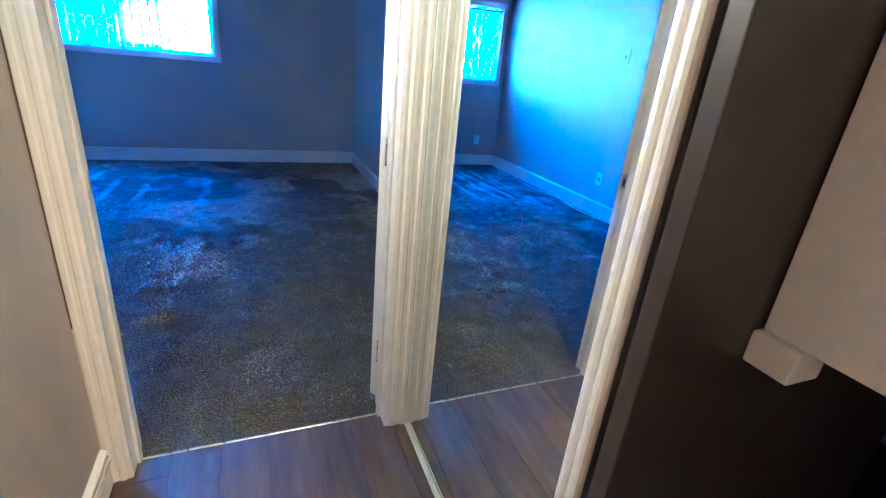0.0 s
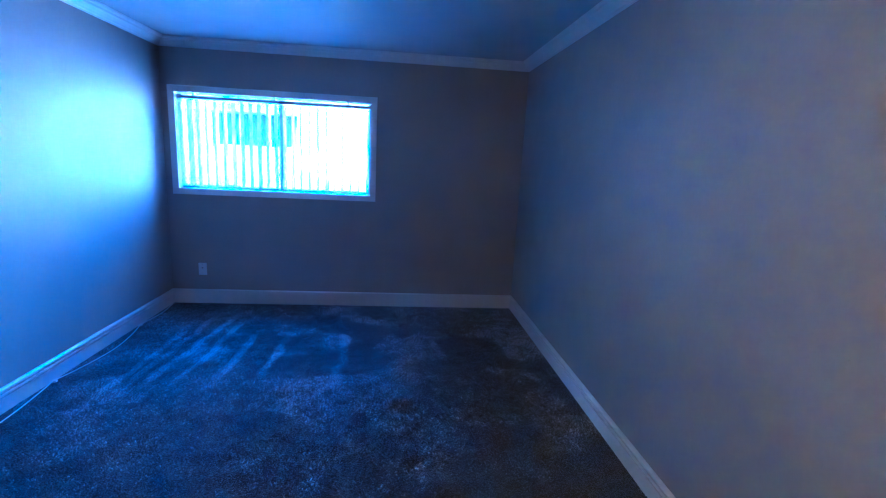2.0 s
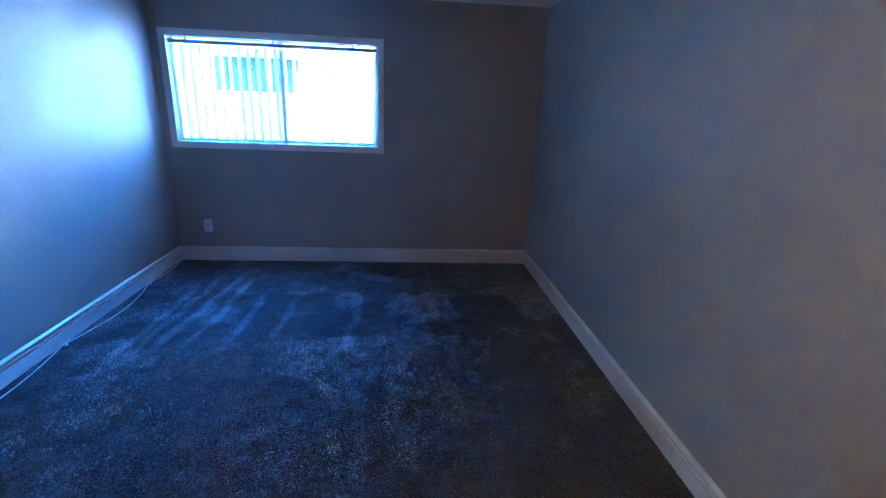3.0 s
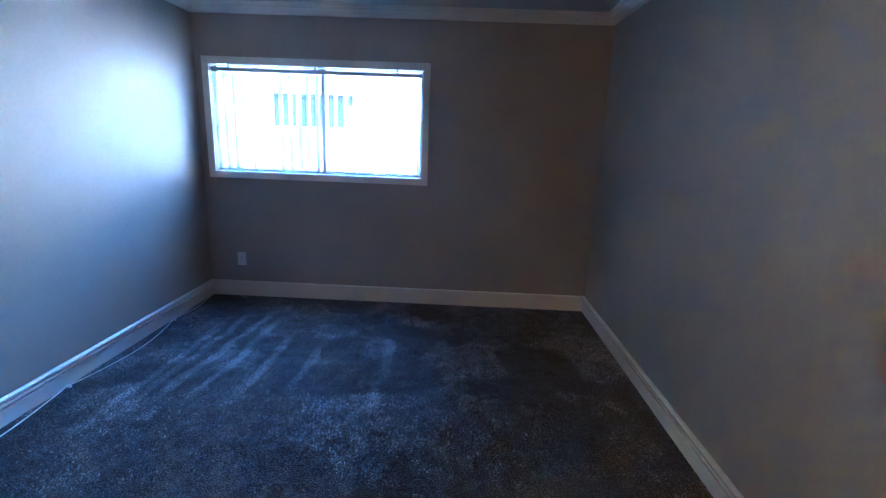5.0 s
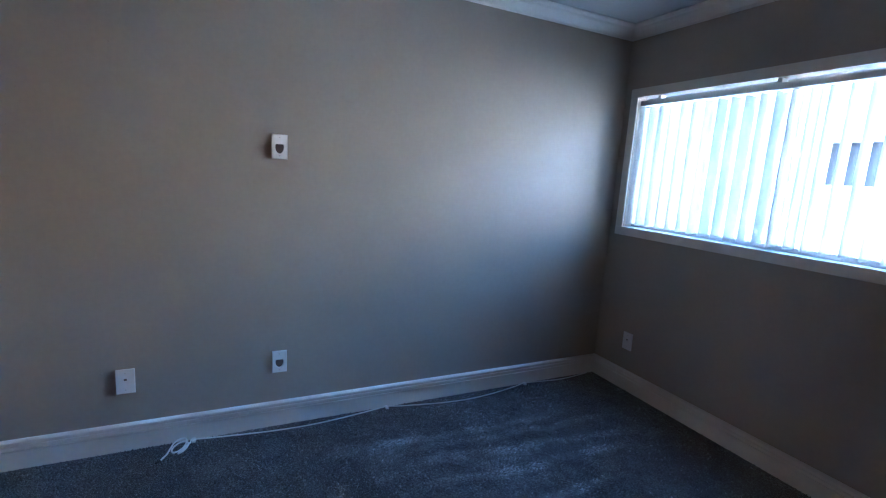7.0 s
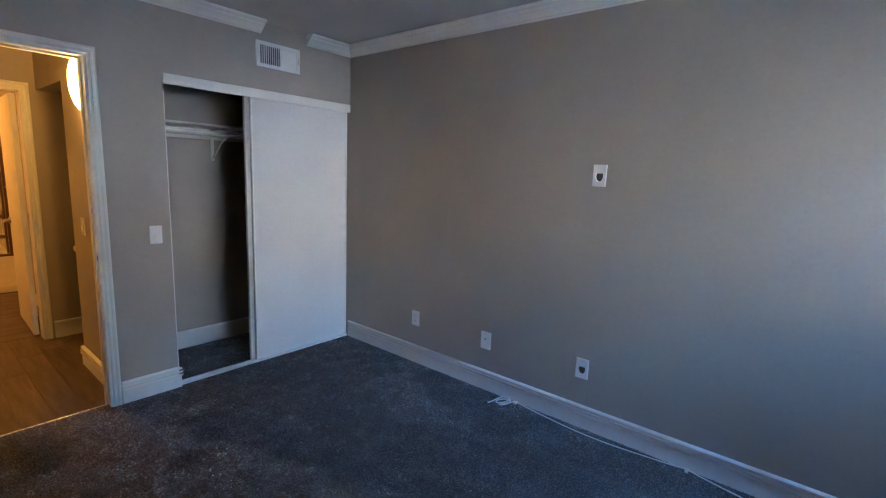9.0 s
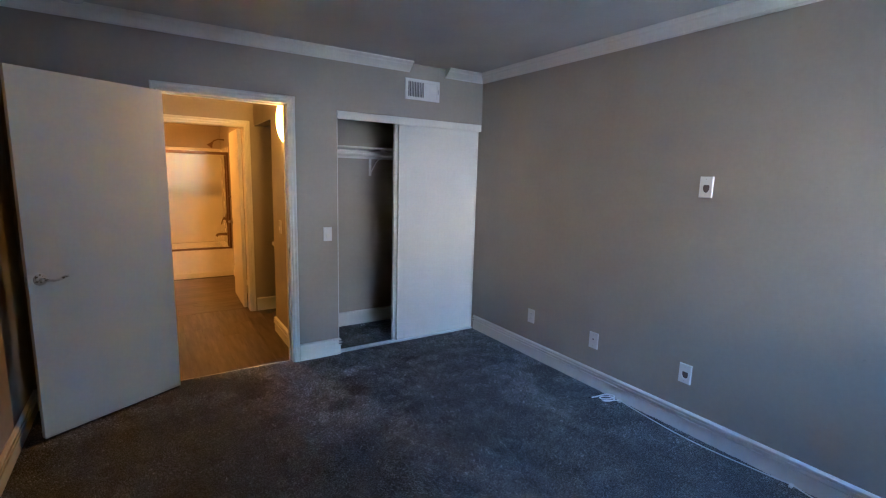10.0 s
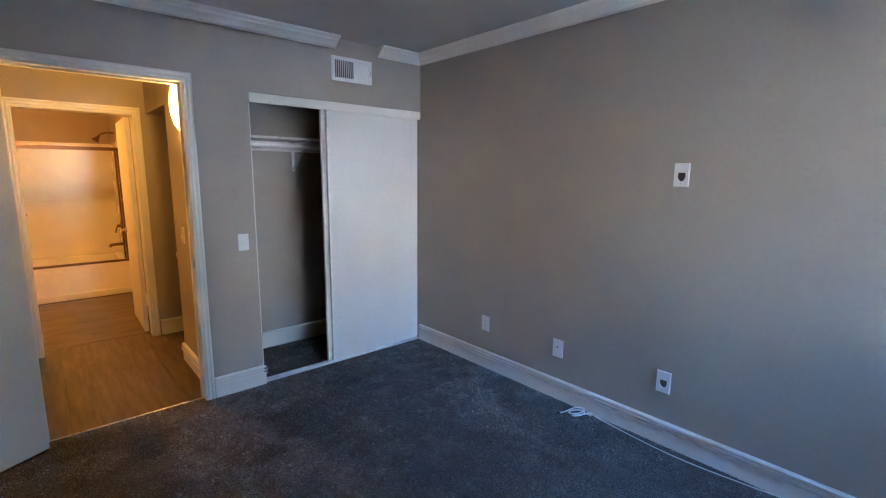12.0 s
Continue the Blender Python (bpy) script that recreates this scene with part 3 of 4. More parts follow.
def slat_mesh():
    bm = bmesh.new()
    rows = []
    for z in (WZ0 + 0.022, WZ1 - 0.066):
        rows.append([bm.verts.new(((0.006 * (1 - (2 * u - 1) ** 2)), (u - 0.5) * 0.0885, z)) for u in [k / 6 for k in range(7)]])
    for k in range(6):
        bm.faces.new((rows[0][k], rows[0][k + 1], rows[1][k + 1], rows[1][k]))
    bmesh.ops.solidify(bm, geom=bm.faces[:], thickness=0.0012)
    return mesh_of("slat", bm, SLAT)


SLATS = slat_mesh()
rng = random.Random(4)
count = 23
for k in range(count):
    ob = new("slat", SLATS)
    ob.parent = blind
    ob.matrix_local = pose(WX0 + 0.035 + (WX1 - WX0 - 0.07) * k / (count - 1), BY, 0, 0, 0, -6 + rng.uniform(-3, 3))
for off in (-0.03, 0.03):
    part("spacer_chain", sweep([(WX0 + 0.035 + (WX1 - WX0 - 0.07) * k / 44, BY + off, WZ0 + 0.034 - (0.004 if k % 2 else 0)) for k in range(45)], 0.0012, 5), PLATE, blind)

# ---- closet ----
closet = thing("closet_doors", (0, 0, 0), "pair of plain white sliding closet doors, slid to one side", "closet door")
part("fascia", boxes((XL + 0.003, CX1 - 0.003, YD - 0.016, YD + 0.006, 1.968, CTOP - 0.003), bevel=0.002), TRIM, closet)
part("bottom_track", boxes((XL + 0.016, CX1 - 0.003, YD - 0.072, YD - 0.004, 0.002, 0.010), (XL + 0.016, CX1 - 0.003, YD - 0.042, YD - 0.038, 0.010, 0.018), (XL + 0.016, CX1 - 0.003, YD - 0.008, YD - 0.004, 0.010, 0.018)), ALU, closet, "metal floor track")
SPLIT = -0.150
for x0, x1, y0 in ((XL + 0.022, SPLIT, YD - 0.034), (XL + 0.05, SPLIT + 0.028, YD - 0.066)):
    panel = part("sliding_panel", boxes((x0 + 0.014, x1 - 0.014, y0, y0 + 0.020, 0.022, 1.985), bevel=0.002), DOOR_PAINT, closet)
    for ex in (x0, x1 - 0.014):
        part("edge_strip", boxes((ex, ex + 0.0135, y0 - 0.003, y0 + 0.023, 0.020, 1.985), bevel=0.003), TRIM, panel)
part("side_jamb", boxes((CX1 - 0.012, CX1 - 0.0005, HALL_FACE, YD - 0.018, 0.0, 1.967)), TRIM, closet)

shelf = thing("closet_shelf", (0, 0, 0), "white closet shelf with hanging rod and bracket", "shelf")
part("board", boxes((XL + 0.001, 0.558, CBACK + 0.001, 2.33, 1.765, 1.783), bevel=0.002), TRIM, shelf)
part("cleat", boxes((XL + 0.001, 0.558, CBACK + 0.001, CBACK + 0.02, 1.685, 1.764), bevel=0.002), TRIM, shelf)
smooth(part("rod", sweep([(XL + 0.001, 2.27, 1.712), (0, 2.27, 1.712), (0.558, 2.27, 1.712)], 0.016, 14), TRIM, shelf, "white hanging rod"))
part("bracket", boxes((-0.178, -0.153, CBACK + 0.021, 2.30, 1.755, 1.764), (-0.178, -0.153, CBACK + 0.0205, CBACK + 0.027, 1.52, 1.755)), TRIM, shelf)
smooth(part("brace", sweep([(-0.166, CBACK + 0.03, 1.54), (-0.166, 2.15, 1.65), (-0.166, 2.27, 1.70)], 0.006), TRIM, shelf))

# ---- small fittings in the bedroom ----


def wall_plate(at, rz, kind, label, category, w=0.072, h=0.116):
    """Plate on a wall; local y points out of the wall, local x along it."""
    ob = thing("wall_plate", at, label, category, "plates on the bedroom walls", rz=rz)
    if kind == "cable":
        bm = bmesh.new()
        ring = []
        corner = math.atan2(h, w)
        angles = sorted([2 * math.pi * k / 36 for k in range(36)] + [corner, math.pi - corner, math.pi + corner, 2 * math.pi - corner])
        for a in angles:
            c, d = math.cos(a), math.sin(a)
            q = min(w / 2 / max(abs(c), 1e-6), h / 2 / max(abs(d), 1e-6))
            inner = (0.020 * c, min(0.030 * d, 0.014) - 0.002)
            ring.append([bm.verts.new(p) for p in ((q * c, 0.0004, q * d), (q * c, 0.0085, q * d), (q * c * 0.93, 0.0118, q * d * 0.955), (inner[0] * 1.06, 0.0112, inner[1] * 1.06), (inner[0], 0.0022, inner[1]))])
        for k in range(40):
            for m in range(4):
                bm.faces.new((ring[k][m], ring[(k + 1) % 40][m], ring[(k + 1) % 40][m + 1], ring[k][m + 1]))
        bmesh.ops.recalc_face_normals(bm, faces=bm.faces)
        part("plate", bm, PLATE, ob)
        # flat brown sheet, its colour standing for shade in the opening
        scoop = bmesh.new()
        rows = []
        for m in range(6):
            u = m / 5
            rows.append([scoop.verts.new((0.0205 * math.cos(a) * (1 - 0.55 * u), 0.0024, (min(0.030 * math.sin(a), 0.014)) * (1 - 0.55 * u) - 0.002)) for a in [2 * math.pi * k / 24 for k in range(24)]])
        for a, b in zip(rows, rows[1:]):
            for k in range(24):
                scoop.faces.new((a[k], a[(k + 1) % 24], b[(k + 1) % 24], b[k]))
        scoop.faces.new(rows[-1])
        part("cavity", scoop, CAVITY, ob, "flat brown sheet for the shade in the cable opening")
        screws = (0.045, -0.045)
    elif kind == "outlet":
        part("plate", boxes((-w / 2, w / 2, 0.0004, 0.0085, -h / 2, h / 2), bevel=0.0025), PLATE, ob)
        for z in (0.020, -0.020):
            sock = part("socket", boxes((-0.017, 0.017, 0.0075, 0.0105, z - 0.014, z + 0.014), bevel=0.0018), PLATE, ob)
            for x in (-0.007, 0.007):
                # dark slips painted in for the shade in the slots
                part("slot", boxes((x - 0.0012, x + 0.0012, 0.0103, 0.0108, z - 0.003, z + 0.006)), DARK, sock)
        screws = (0.0,)
    elif kind == "switch":
        part("plate", boxes((-w / 2, w / 2, 0.0004, 0.0078, -h / 2, h / 2), bevel=0.002), PLATE, ob)
        part("switch_frame", boxes((-0.0165, 0.0165, 0.0070, 0.0088, -0.033, 0.033), bevel=0.0008), PLATE, ob)
        part("rocker", boxes((-0.013, 0.013, 0.0085, 0.0135, -0.030, 0.002), bevel=0.002), TRIM, ob, "white rocker pressed at its lower half")
        screws = (0.049, -0.049)
    else:
        part("plate", boxes((-w / 2, w / 2, 0.0004, 0.0115, -h / 2, h / 2), bevel=0.003), PLATE, ob)
        jack = part("jack", boxes((-0.0105, 0.0105, 0.0112, 0.0128, 0.002, 0.020), bevel=0.0008), PLATE, ob)
        # raised brown patch for the shade inside the jack
        part("jack_hole", boxes((-0.006, 0.006, 0.0126, 0.0131, 0.006, 0.015)), CAVITY, jack)
        screws = (0.042, -0.042)
    for z in screws:
        s = part("screw", lathe([(0.003, 0), (0.003, 0.0012), (0.0, 0.0016)], "Y", 10), NICKEL, ob)
        s.matrix_local = pose(0, {"blank": 0.0112, "cable": 0.0108, "switch": 0.0076}.get(kind, 0.0076), z)
    return ob


wall_plate((XL, 4.877, 1.518), -90, "cable", "white cable pass-through plate high on the wall", "wall plate", 0.076, 0.122)
wall_plate((XL, 4.880, 0.372), -90, "cable", "white cable pass-through plate above the baseboard", "wall plate", 0.076, 0.122)
wall_plate((XL, 4.180, 0.360), -90, "blank", "white telephone jack plate above the baseboard", "wall plate", 0.078, 0.122)
wall_plate((XL, 3.508, 0.362), -90, "outlet", "white power outlet plate above the baseboard", "outlet", 0.076, 0.118)
wall_plate((-0.732, YW, 0.352), 180, "blank", "white telephone jack plate under the window", "wall plate", 0.076, 0.122)
wall_plate((XR, 3.62, 0.33), 90, "outlet", "white power outlet on the plain wall", "outlet")
wall_plate((0.498, YD, 1.045), 0, "switch", "white light switch beside the bedroom door", "light switch", 0.070, 0.114)
wall_plate((HX, 2.10, 1.05), -90, "switch", "white light switch in the hall", "light switch")

# air vent high on the door wall
vent = thing("air_vent", (-0.366, YD, 2.273), "white wall air vent with louvres on one half", "vent")
VW, VH = 0.172, 0.087
part("frame", boxes((-VW, VW, 0, 0.012, 0.062, VH), (-VW, VW, 0, 0.012, -VH, -0.062), (-VW, -0.146, 0, 0.012, -0.062, 0.062), (0.146, VW, 0, 0.012, -0.062, 0.062)), PLATE, vent)
# dark sheet for the shade behind the louvres
part("backing", boxes((-0.146, 0.146, 0.0006, 0.002, -0.062, 0.062)), DARK, vent)
part("damper", boxes((-0.146, -0.012, 0.002, 0.008, -0.062, 0.062), bevel=0.001), PLATE, vent, "plain white half of the vent")
for k in range(10):
    x = 0.000 + 0.145 * k / 9
    part("slat", boxes((x - 0.0025, x + 0.0025, 0.002, 0.011, -0.062, 0.062)), PLATE, vent)
part("damper_lever", boxes((-0.162, -0.156, 0.012, 0.022, -0.02, 0.02), bevel=0.001), PLATE, vent)

# smoke detector on the ceiling
det = thing("smoke_detector", (2.02, 2.86, ZC), "round white smoke detector on the ceiling", "smoke detector")
smooth(part("body", lathe([(0.066, 0), (0.068, -0.012), (0.060, -0.026), (0.045, -0.033), (0.0, -0.034)]), PLATE, det))
part("grille", lathe([(0.030, -0.0335), (0.030, -0.037), (0.0, -0.037)]), PLATE, det)

# cable along the baseboard
cable = thing("coax_cable", (0, 0, 0), "thin white cable along the baseboard with a loose coil", "cable")
run = []
CLIPS = (4.45, 5.50, 6.52, 7.13)
for y0, y1, bow in ((4.45, 5.50, 0.058), (5.50, 6.52, 0.080), (6.52, 7.13, 0.030)):
    for k in range(16):
        u = k / 16
        run.append((XL + 0.021 + bow * math.sin(math.pi * u) ** 0.8, y0 + (y1 - y0) * u, 0.009 + 0.002 * math.sin(9 * u)))
smooth(part("cable_run", sweep(run, 0.0035, 7), CABLE, cable))
coil = []
for k in range(45):
    a = 0.5 + 2 * math.pi * 1.7 * k / 44
    q = 0.052 + 0.008 * math.sin(a * 1.3)
    u, w = q * math.cos(a), q * 0.52 * math.sin(a)
    coil.append((XL + 0.088 + u * 0.92 + w * 0.38, 4.405 - u * 0.38 + w * 0.92, 0.012 + 0.022 * k / 44))
coil = [(XL + 0.026, 4.45, 0.009), (XL + 0.060, 4.448, 0.016)] + coil + [(XL + 0.145, 4.352, 0.022), (XL + 0.166, 4.328, 0.010)]
smooth(part("coil", sweep(coil, 0.0042, 8), CABLE, cable))
part("connector", lathe([(0.005, -0.012), (0.005, 0.012)], "Y", 10), DARK, cable).matrix_local = pose(XL + 0.172, 4.320, 0.008, 0, 0, 40)
for y in (4.462, 5.50, 6.52):
    part("cable_clip", boxes((XL + 0.0145, XL + 0.045, y - 0.008, y + 0.008, 0.0, 0.013), bevel=0.002), CABLE, cable)

# ---- hall ----
mir = thing("mirror_door", (0, 0, 0), "tall mirrored sliding door in a slim cream frame", "mirror")
MY0, MY1 = 1.705, HALL_FACE - 0.018
part("mirror_glass", boxes((MX, MX + 0.006, MY0, MY1 - 0.006, 0.022, 2.03)), MIRROR, mir)
part("backing", boxes((MX + 0.006, MX + 0.03, MY0, MY1 - 0.006, 0.022, 2.03)), DARK, mir)
part("frame_stile", boxes((MX - 0.010, MX + 0.03, MY1 - 0.006, MY1, 0.0, 2.05), bevel=0.002), ALU, mir)
for k in range(2):
    part("frame_stile", sweep([(MX - 0.002, MY0 - 0.012 - 0.024 * k, 0.0), (MX - 0.002, MY0 - 0.012 - 0.024 * k, 1.0), (MX - 0.002, MY0 - 0.012 - 0.024 * k, 2.05)], 0.013, 12), TRIM, mir)
part("floor_track", boxes((MX - 0.012, MX + 0.04, YB1 + 0.6, MY1, 0.0005, 0.006), (MX - 0.010, MX - 0.007, YB1 + 0.6, MY1, 0.006, 0.014), (MX - 0.002, MX + 0.001, YB1 + 0.6, MY1, 0.006, 0.012)), ALU, mir, "metal floor track")
part("head_track", boxes((MX - 0.012, MX + 0.04, 1.69, MY1, 2.05, 2.09), bevel=0.002), TRIM, mir)

cab = thing("hung_cabinet", (0, 0, 0), "cream wall-hung cabinet in the unlit side passage", "cabinet")
part("body", boxes((1.92, 2.55, 1.30, 1.60, 0.97, 2.2), bevel=0.004), DOOR_PAINT, cab)
part("bottom_rail", boxes((1.905, 1.98, 1.535, 1.605, 0.915, 0.97), bevel=0.004), TRIM, cab)
# added dark panel stands in for the unlit space past the mirror
part("dark_fill_panel", boxes((1.70, 2.56, 1.606, 1.64, 0.0, 2.2), bevel=0.003), CABINET, cab, "dark panel added for the unlit space behind the cabinet")

sconce = thing("wall_lamp", (HX, 2.395, 1.945), "lit half-round frosted glass wall lamp with brass stem", "wall lamp")
bm = bmesh.new()
rows = []
for j in range(11):
    u = j / 10
    z = -0.165 + 0.33 * u
    r = 0.085 * math.sqrt(max(0.02, 1 - (2 * u - 1) ** 2 * 0.85))
    rows.append([bm.verts.new((0.004 + 0.88 * r * math.sin(a), r * math.cos(a), z)) for a in [math.pi * k / 16 for k in range(17)]])
for a, b in zip(rows, rows[1:]):
    for k in range(16):
        bm.faces.new((a[k], a[k + 1], b[k + 1], b[k]))
bm.faces.new(rows[0])
bm.faces.new(rows[-1])
bmesh.ops.recalc_face_normals(bm, faces=bm.faces)
smooth(part("shade", bm, SCONCE_GLOW, sconce, "glowing frosted glass shade"))
part("back_plate", boxes((0, 0.004, -0.045, 0.045, -0.17, 0.16), bevel=0.001), NICKEL, sconce)
smooth(part("stem", sweep([(0.02, 0, -0.155), (0.022, 0, -0.20), (0.02, 0, -0.24)], 0.006), NICKEL, sconce, "thin brass stem"))

# vanity in the recess
van = thing("vanity", (0, 0, 0), "dark vanity cabinet under a pale counter", "vanity")
part("cabinet", boxes((-0.6, 0.60, 1.30, 1.86, 0.09, 0.76), bevel=0.003), CABINET, van)
part("toe_kick", boxes((-0.6, 0.58, 1.36, 1.86, 0.0, 0.09)), DARK, van)
part("counter", boxes((-0.62, 0.635, 1.27, 1.866, 0.76, 0.80), bevel=0.006), CERAMIC, van, "pale moulded counter")
for dx in (-0.58, -0.18, 0.22):
    d = part("cabinet_door", boxes((dx, dx + 0.37, 1.282, 1.299, 0.12, 0.74), bevel=0.003), CABINET, van)
    part("pull", sweep([(dx + 0.33, 1.281, 0.6), (dx + 0.33, 1.262, 0.61), (dx + 0.33, 1.262, 0.68), (dx + 0.33, 1.281, 0.69)], 0.004), NICKEL, d)

# ---- bathroom ----
bdoor = thing("door_2", (0, 0, 0), "white bathroom door standing open", "door")
tagged(bdoor, kind="structure")
for x in (BX0 - 0.02, BX1):
    part("jamb", boxes((x, x + 0.02, YB0 - 0.002, YB1 + 0.002, 0, 1.985), bevel=0.002), TRIM, bdoor)
part("jamb_head", boxes((BX0 - 0.02, BX1 + 0.02, YB0 - 0.002, YB1 + 0.002, 1.985, 2.005), bevel=0.002), TRIM, bdoor)
casing("casing", BX0, BX1, 1.99, YB1, 1, bdoor, width=1.05)
bleaf = part("leaf", boxes((-0.035, 0, -0.74, -0.004, 0.014, 1.975), bevel=0.0025), DOOR_PAINT, bdoor, "flush white door leaf")
bleaf.matrix_local = pose(BX0 + 0.042, YB0 - 0.006, 0, 0, 0, -1.5)
rose = part("rose", lathe([(0.030, 0), (0.033, 0.004), (0.031, 0.010), (0.013, 0.018), (0.012, 0.046), (0, 0.048)], "X"), NICKEL, bleaf)
rose.matrix_local = pose(0, -0.68, 0.92)
smooth(part("lever", sweep([(0.045, -0.685, 0.92), (0.05, -0.65, 0.918), (0.049, -0.61, 0.915), (0.047, -0.57, 0.924)], 0.0075, 10), NICKEL, bleaf))
for hz in (0.22, 1.0, 1.77):
    part("hinge", boxes((BX0 - 0.001, BX0 + 0.008, YB0 - 0.012, YB0 + 0.02, hz - 0.045, hz + 0.045), bevel=0.002), NICKEL, bdoor)

tub = thing("bathtub", (0, 0, 0), "white alcove bathtub with a flat apron", "bathtub")
bm = boxes((0.701, 2.399, BT, BT + 0.055, 0.0, 0.40), (0.701, 2.399, -1.829, -1.75, 0.0, 0.40), (0.701, 0.80, -1.75, BT, 0.0, 0.40), (2.30, 2.399, -1.75, BT, 0.0, 0.40), (0.80, 2.30, -1.75, BT, 0.0, 0.10))
part("tub_shell", bm, CERAMIC, tub)
part("apron_base", boxes((0.716, 2.398, BT + 0.055, BT + 0.068, 0.0, 0.075), bevel=0.004), TRIM, tub)
smooth(part("spout", sweep([(0.716, -1.42, 0.56), (0.80, -1.42, 0.56), (0.85, -1.42, 0.555), (0.865, -1.42, 0.53)], 0.020, 14), BRONZE, tub))
sur = thing("tub_surround", (0, 0, 0), "smooth cream tub surround panels", "tub surround")
part("panel", boxes((0.701, 0.714, -1.829, BT + 0.03, 0.40, 1.86), bevel=0.003), SURROUND, sur)
part("panel", boxes((0.714, 2.386, -1.829, -1.816, 0.40, 1.86), bevel=0.003), SURROUND, sur)
part("panel", boxes((2.386, 2.399, -1.829, BT + 0.03, 0.40, 1.86), bevel=0.003), SURROUND, sur)
part("ledge", boxes((0.714, 2.386, -1.816, -1.80, 1.12, 1.14), bevel=0.004), SURROUND, sur)
valve = thing("shower_valve", (0.714, -1.42, 0.80), "bronze shower valve with lever", "tap")
smooth(part("plate", lathe([(0.075, 0), (0.078, 0.004), (0.06, 0.012), (0.02, 0.02), (0.018, 0.05), (0, 0.052)], "X"), BRONZE, valve))
smooth(part("lever", sweep([(0.045, 0, 0), (0.06, 0.0, -0.03), (0.075, 0.0, -0.09)], 0.009), BRONZE, valve))
head = thing("shower_fixture", (0.70, -1.42, 1.96), "bronze shower arm with a small spray head", "shower fixture")
smooth(part("arm", sweep([(0.0, 0, 0.02), (0.08, 0, 0.025), (0.14, 0, 0.0), (0.165, 0, -0.03)], 0.009), BRONZE, head))
sh = part("rose", lathe([(0.014, 0.03), (0.02, 0.0), (0.042, -0.04), (0.042, -0.05), (0, -0.05)]), BRONZE, head)
sh.matrix_local = pose(0.175, 0, -0.045, 0, -35, 0)
smooth(sh)
enc = thing("shower_enclosure", (0, 0, 0), "framed sliding glass tub enclosure with a bronze frame", "shower door")
EY = BT + 0.025
part("top_rail", boxes((0.716, 2.384, EY - 0.03, EY + 0.03, 1.745, 1.785), bevel=0.003), BRONZE, enc)
part("bottom_rail", boxes((0.716, 2.384, EY - 0.025, EY + 0.025, 0.401, 0.425), bevel=0.003), BRONZE, enc)
part("wall_jamb", boxes((0.716, 0.742, EY - 0.022, EY + 0.022, 0.425, 1.745), bevel=0.003), BRONZE, enc)
part("wall_jamb", boxes((2.358, 2.384, EY - 0.022, EY + 0.022, 0.425, 1.745), bevel=0.003), BRONZE, enc)
for x0, x1, y in ((0.755, 1.84, EY - 0.012), (1.76, 2.35, EY + 0.012)):
    gd = part("glass_door", boxes((x0, x1, y - 0.003, y + 0.003, 0.43, 1.742)), SHOWER_GLASS, enc)
    gd.visible_shadow = False
    for ex in (x0, x1):
        part("stile", boxes((ex - 0.010, ex + 0.010, y - 0.007, y + 0.007, 0.43, 1.742), bevel=0.002), BRONZE, gd)
smooth(part("towel_rail", sweep([(1.62, EY + 0.03, 1.02), (1.62, EY + 0.07, 1.02), (2.25, EY + 0.07, 1.02), (2.25, EY + 0.03, 1.02)], 0.008), BRONZE, enc))
tb = thing("towel_bar", (0.70, 0, 0), "short bronze towel bar on the bathroom wall", "towel bar")
for y in (-0.75, -0.3):
    part("post", sweep([(0.001, y, 1.17), (0.03, y, 1.17), (0.06, y, 1.17)], 0.011, 10), BRONZE, tb)
part("bar", sweep([(0.055, -0.78, 1.17), (0.055, -0.5, 1.17), (0.055, -0.27, 1.17)], 0.008, 10), BRONZE, tb)
bl = thing("ceiling_light", (1.75, 0.0, ZC - 0.02), "lit round ceiling light in the bathroom", "ceiling light")
part("rim", lathe([(0.16, 0), (0.165, -0.02), (0.15, -0.03), (0, -0.03)]), NICKEL, bl)
smooth(part("dome", lathe([(0.145, -0.03), (0.13, -0.07), (0.08, -0.10), (0, -0.11)]), BATH_GLOW, bl, "glowing glass dome"))

# ---- outside the window ----
GZ = -3.0
FAC = 14.1
bld = thing("apartment_building", (0, 0, 0), "white stucco apartment building across the court", "building")
TOP = 6.9
part("wall", boxes((-22, -0.60, FAC, FAC + 6, GZ, 1.57), (-22, -3.95, FAC, FAC + 6, 1.57, 2.40), (-22, -1.30, FAC, FAC + 6, 2.40, TOP), (-3.95, -1.30, FAC + 0.45, FAC + 6, 1.57, 2.40)), STUCCO, bld)
part("coping", boxes((-3.95, -0.58, FAC - 0.06, FAC + 0.18, 1.572, 1.63), bevel=0.01), STUCCO, bld)
part("sill_band", boxes((-3.95, -1.25, FAC - 0.05, FAC - 0.002, 1.42, 1.47), bevel=0.01), STUCCO, bld)
part("roof", boxes((-22, -1.29, FAC - 0.3, FAC + 6.2, TOP, TOP + 0.14), bevel=0.02), ROOFING, bld)
vent = part("wall_vent", boxes((-2.55, -1.95, FAC - 0.02, FAC - 0.002, 2.78, 3.02)), STUCCO, bld, "white louvred wall vent")
for k in range(3):
    part("louvre", boxes((-2.52, -1.98, FAC - 0.035, FAC - 0.022, 2.81 + 0.07 * k, 2.84 + 0.07 * k)), ALU, vent)
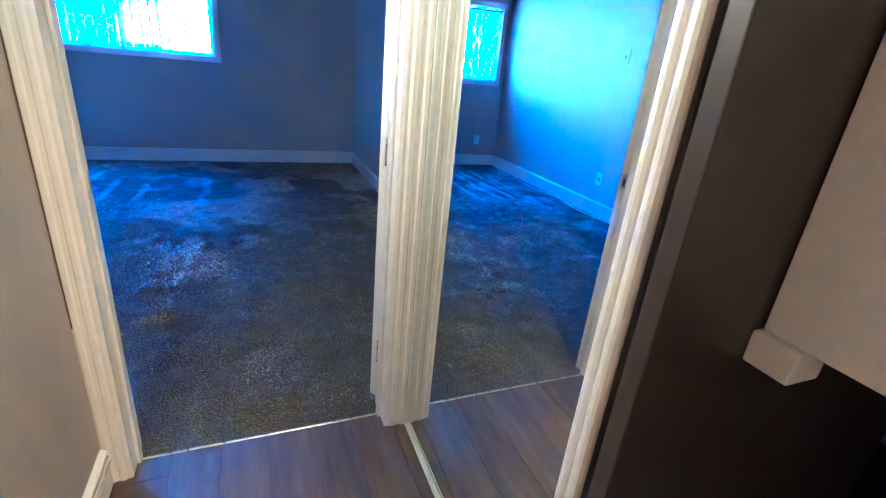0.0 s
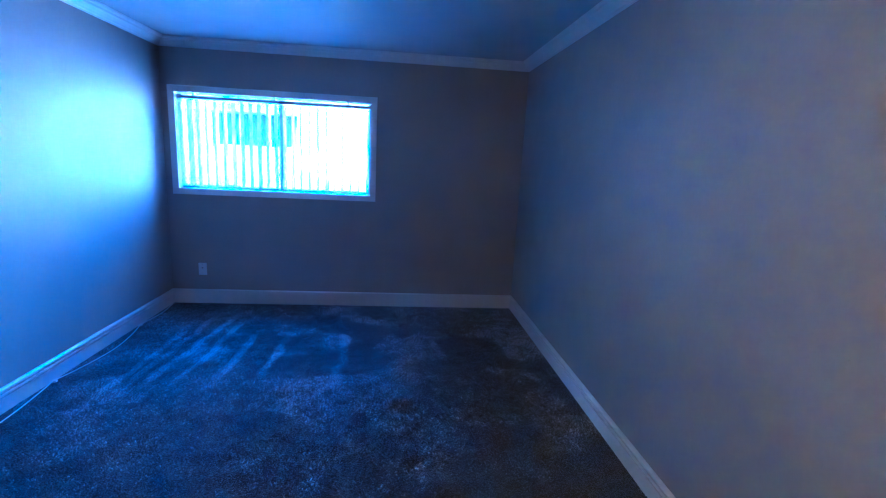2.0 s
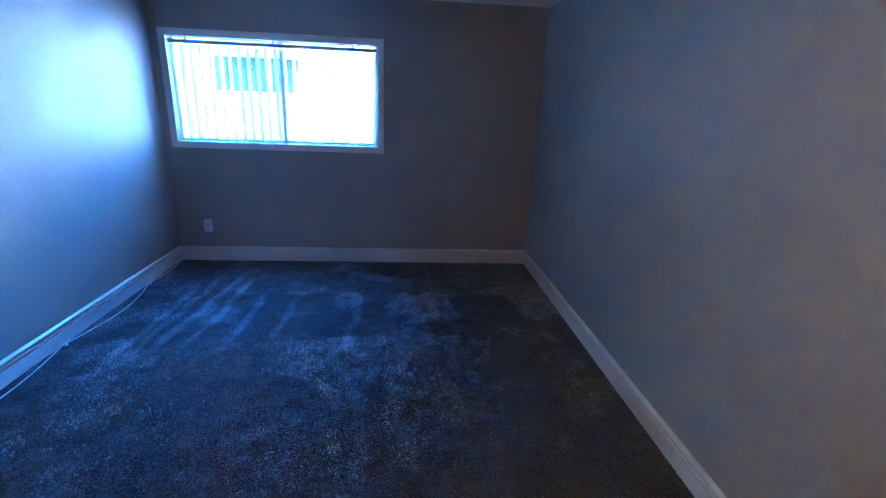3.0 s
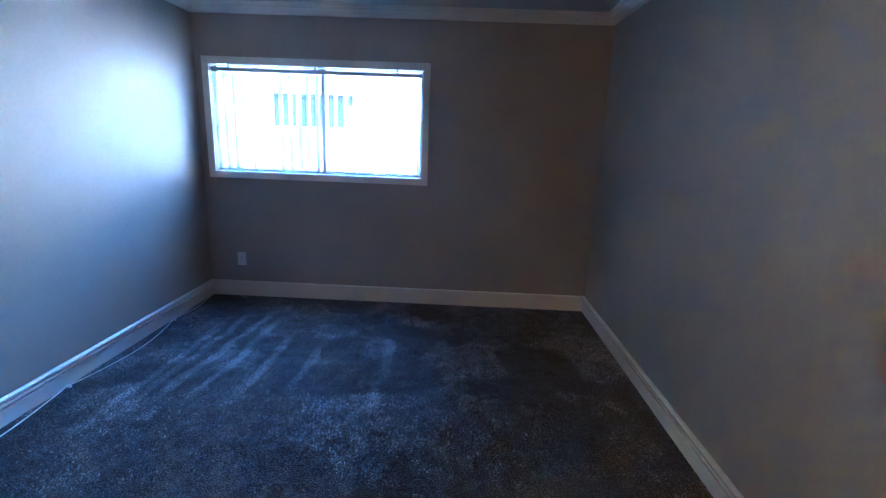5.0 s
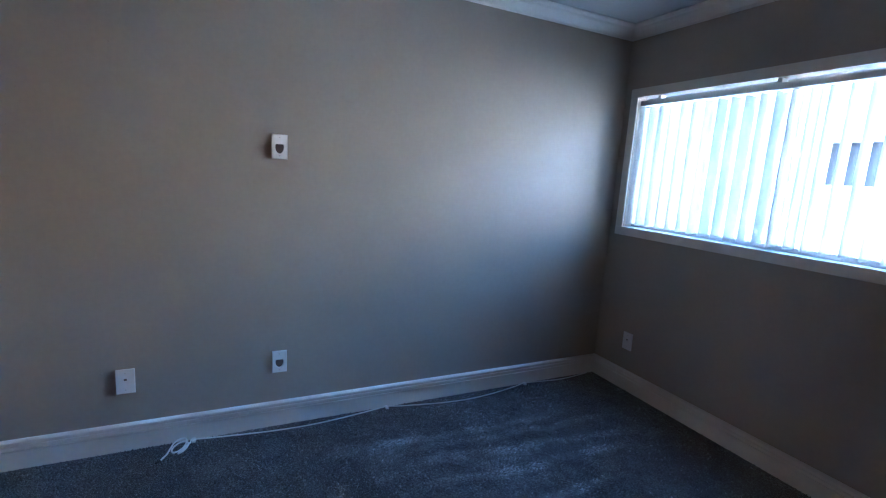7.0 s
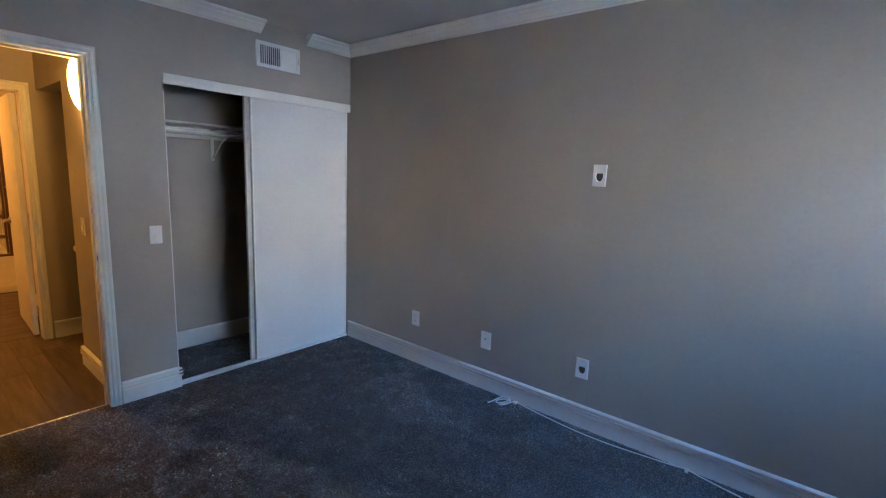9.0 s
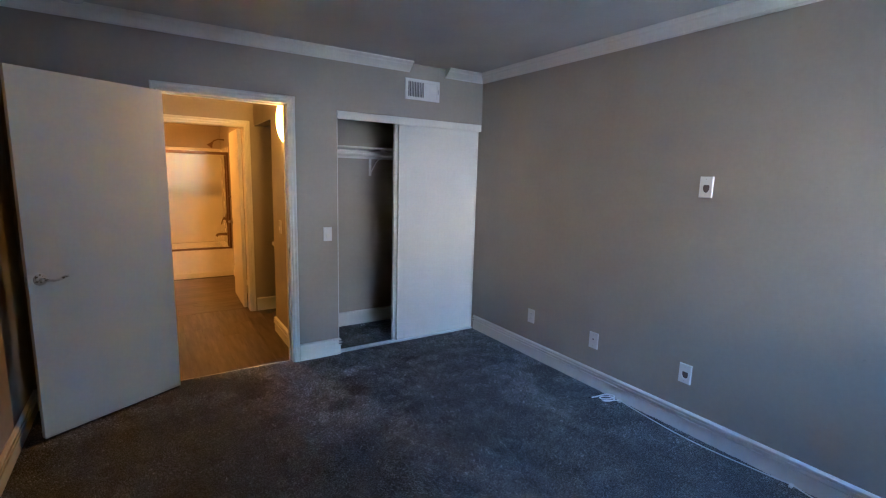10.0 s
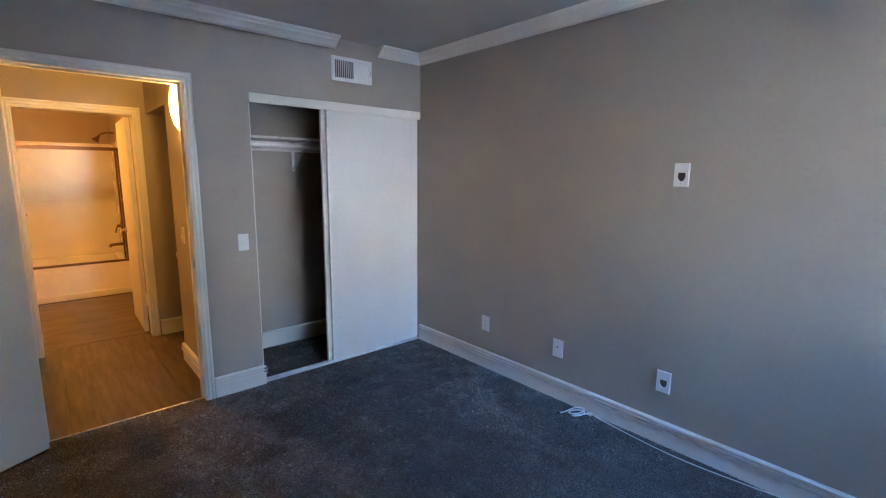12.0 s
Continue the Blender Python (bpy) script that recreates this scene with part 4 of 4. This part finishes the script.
for x0, x1 in ((-3.33, -2.70), (-2.64, -2.02), (-1.96, -1.33)):
    w = part("window", boxes((x0, x1, FAC + 0.40, FAC + 0.447, 1.60, 2.38)), BLUE_DARK, bld, "dark shaded window")
    part("window_frame", boxes((x0 - 0.03, x0, FAC + 0.38, FAC + 0.447, 1.58, 2.395)), STUCCO, w)
    part("window_frame", boxes((x1, x1 + 0.03, FAC + 0.38, FAC + 0.447, 1.58, 2.395)), STUCCO, w)
for k in range(5):
    part("baluster", boxes((-3.92 + 0.12 * k, -3.88 + 0.12 * k, FAC + 0.1, FAC + 0.14, 1.632, 2.398)), STUCCO, bld)
teal = thing("teal_building", (0, 0, 0), "teal painted wall of the neighbouring building", "building")
part("wall", boxes((-1.285, -0.55, FAC + 0.4, FAC + 5, GZ, 5.2)), TEAL, teal)
part("lower_roof", boxes((-1.285, -0.55, FAC + 0.36, FAC + 0.398, 2.25, 2.28)), TEAL, teal)
part("sign", boxes((-0.72, -0.575, FAC + 0.37, FAC + 0.398, 2.85, 3.12)), RED, teal, "small red sign")
white = thing("white_building", (0, 0, 0), "plain white neighbouring building with a grey roof", "building")
part("wall", boxes((-0.545, 30, FAC + 0.3, FAC + 16, GZ, 3.45)), BRIGHT_STUCCO, white)
part("roof", boxes((-0.545, 30.2, FAC, FAC + 16.2, 3.45, 3.6)), ROOFING, white)
part("floor_band", boxes((-0.545, 30, FAC + 0.24, FAC + 0.298, 2.62, 2.80), bevel=0.01), BRIGHT_STUCCO, white)
for x in (0.9, 2.6):
    part("downpipe", boxes((x, x + 0.07, FAC + 0.21, FAC + 0.298, GZ, 3.4), bevel=0.01), ALU, white)

# ---- floor planks, last ----
plank_floor = setting("floor_planks", boxes((-1.0, 3.6, -1.9, 2.618, -0.02, -0.004)), DARK, "brown wood-look vinyl plank floor", "floor")


def plank_mesh(w, length):
    return mesh_of("plank", boxes((0.0008, w - 0.0008, 0.0008, length - 0.0008, -0.0038, 0.0), bevel=0.0006), PLANK)


PW, PL = 0.15, 1.2
FULL = plank_mesh(PW, PL)
rng = random.Random(2)


def clip_plank(x0, x1, y0, y1):
    ob = new("plank", FULL if abs(y1 - y0 - PL) < 1e-6 and abs(x1 - x0 - PW) < 1e-6 else plank_mesh(x1 - x0, y1 - y0))
    ob.parent = plank_floor
    ob.matrix_local = pose(x0, y0, 0)


for k in range(int(2.4 / PW)):
    x = -0.60 + PW * k + 0.6
    y = YB0 + 0.04 - rng.uniform(0.1, 1.1)
    while y < 2.618:
        a, b = max(y, 0.90), min(y + PL, 2.618)
        if b - a > 0.02:
            clip_plank(x, x + PW, a, b)
        y += PL
for k in range(int(2.0 / PW) + 1):
    y = 0.896 - PW * (k + 1)
    if y < BT:
        break
    x = 0.70 - rng.uniform(0.1, 1.1)
    while x < 2.4:
        a, b = max(x, 0.70), min(x + PL, 2.40)
        if b - a > 0.02:
            ob = new("plank", FULL if abs(b - a - PL) < 1e-6 else plank_mesh(PW, b - a))
            ob.parent = plank_floor
            ob.matrix_local = pose(b, y, 0, 0, 0, 90)
        x += PL
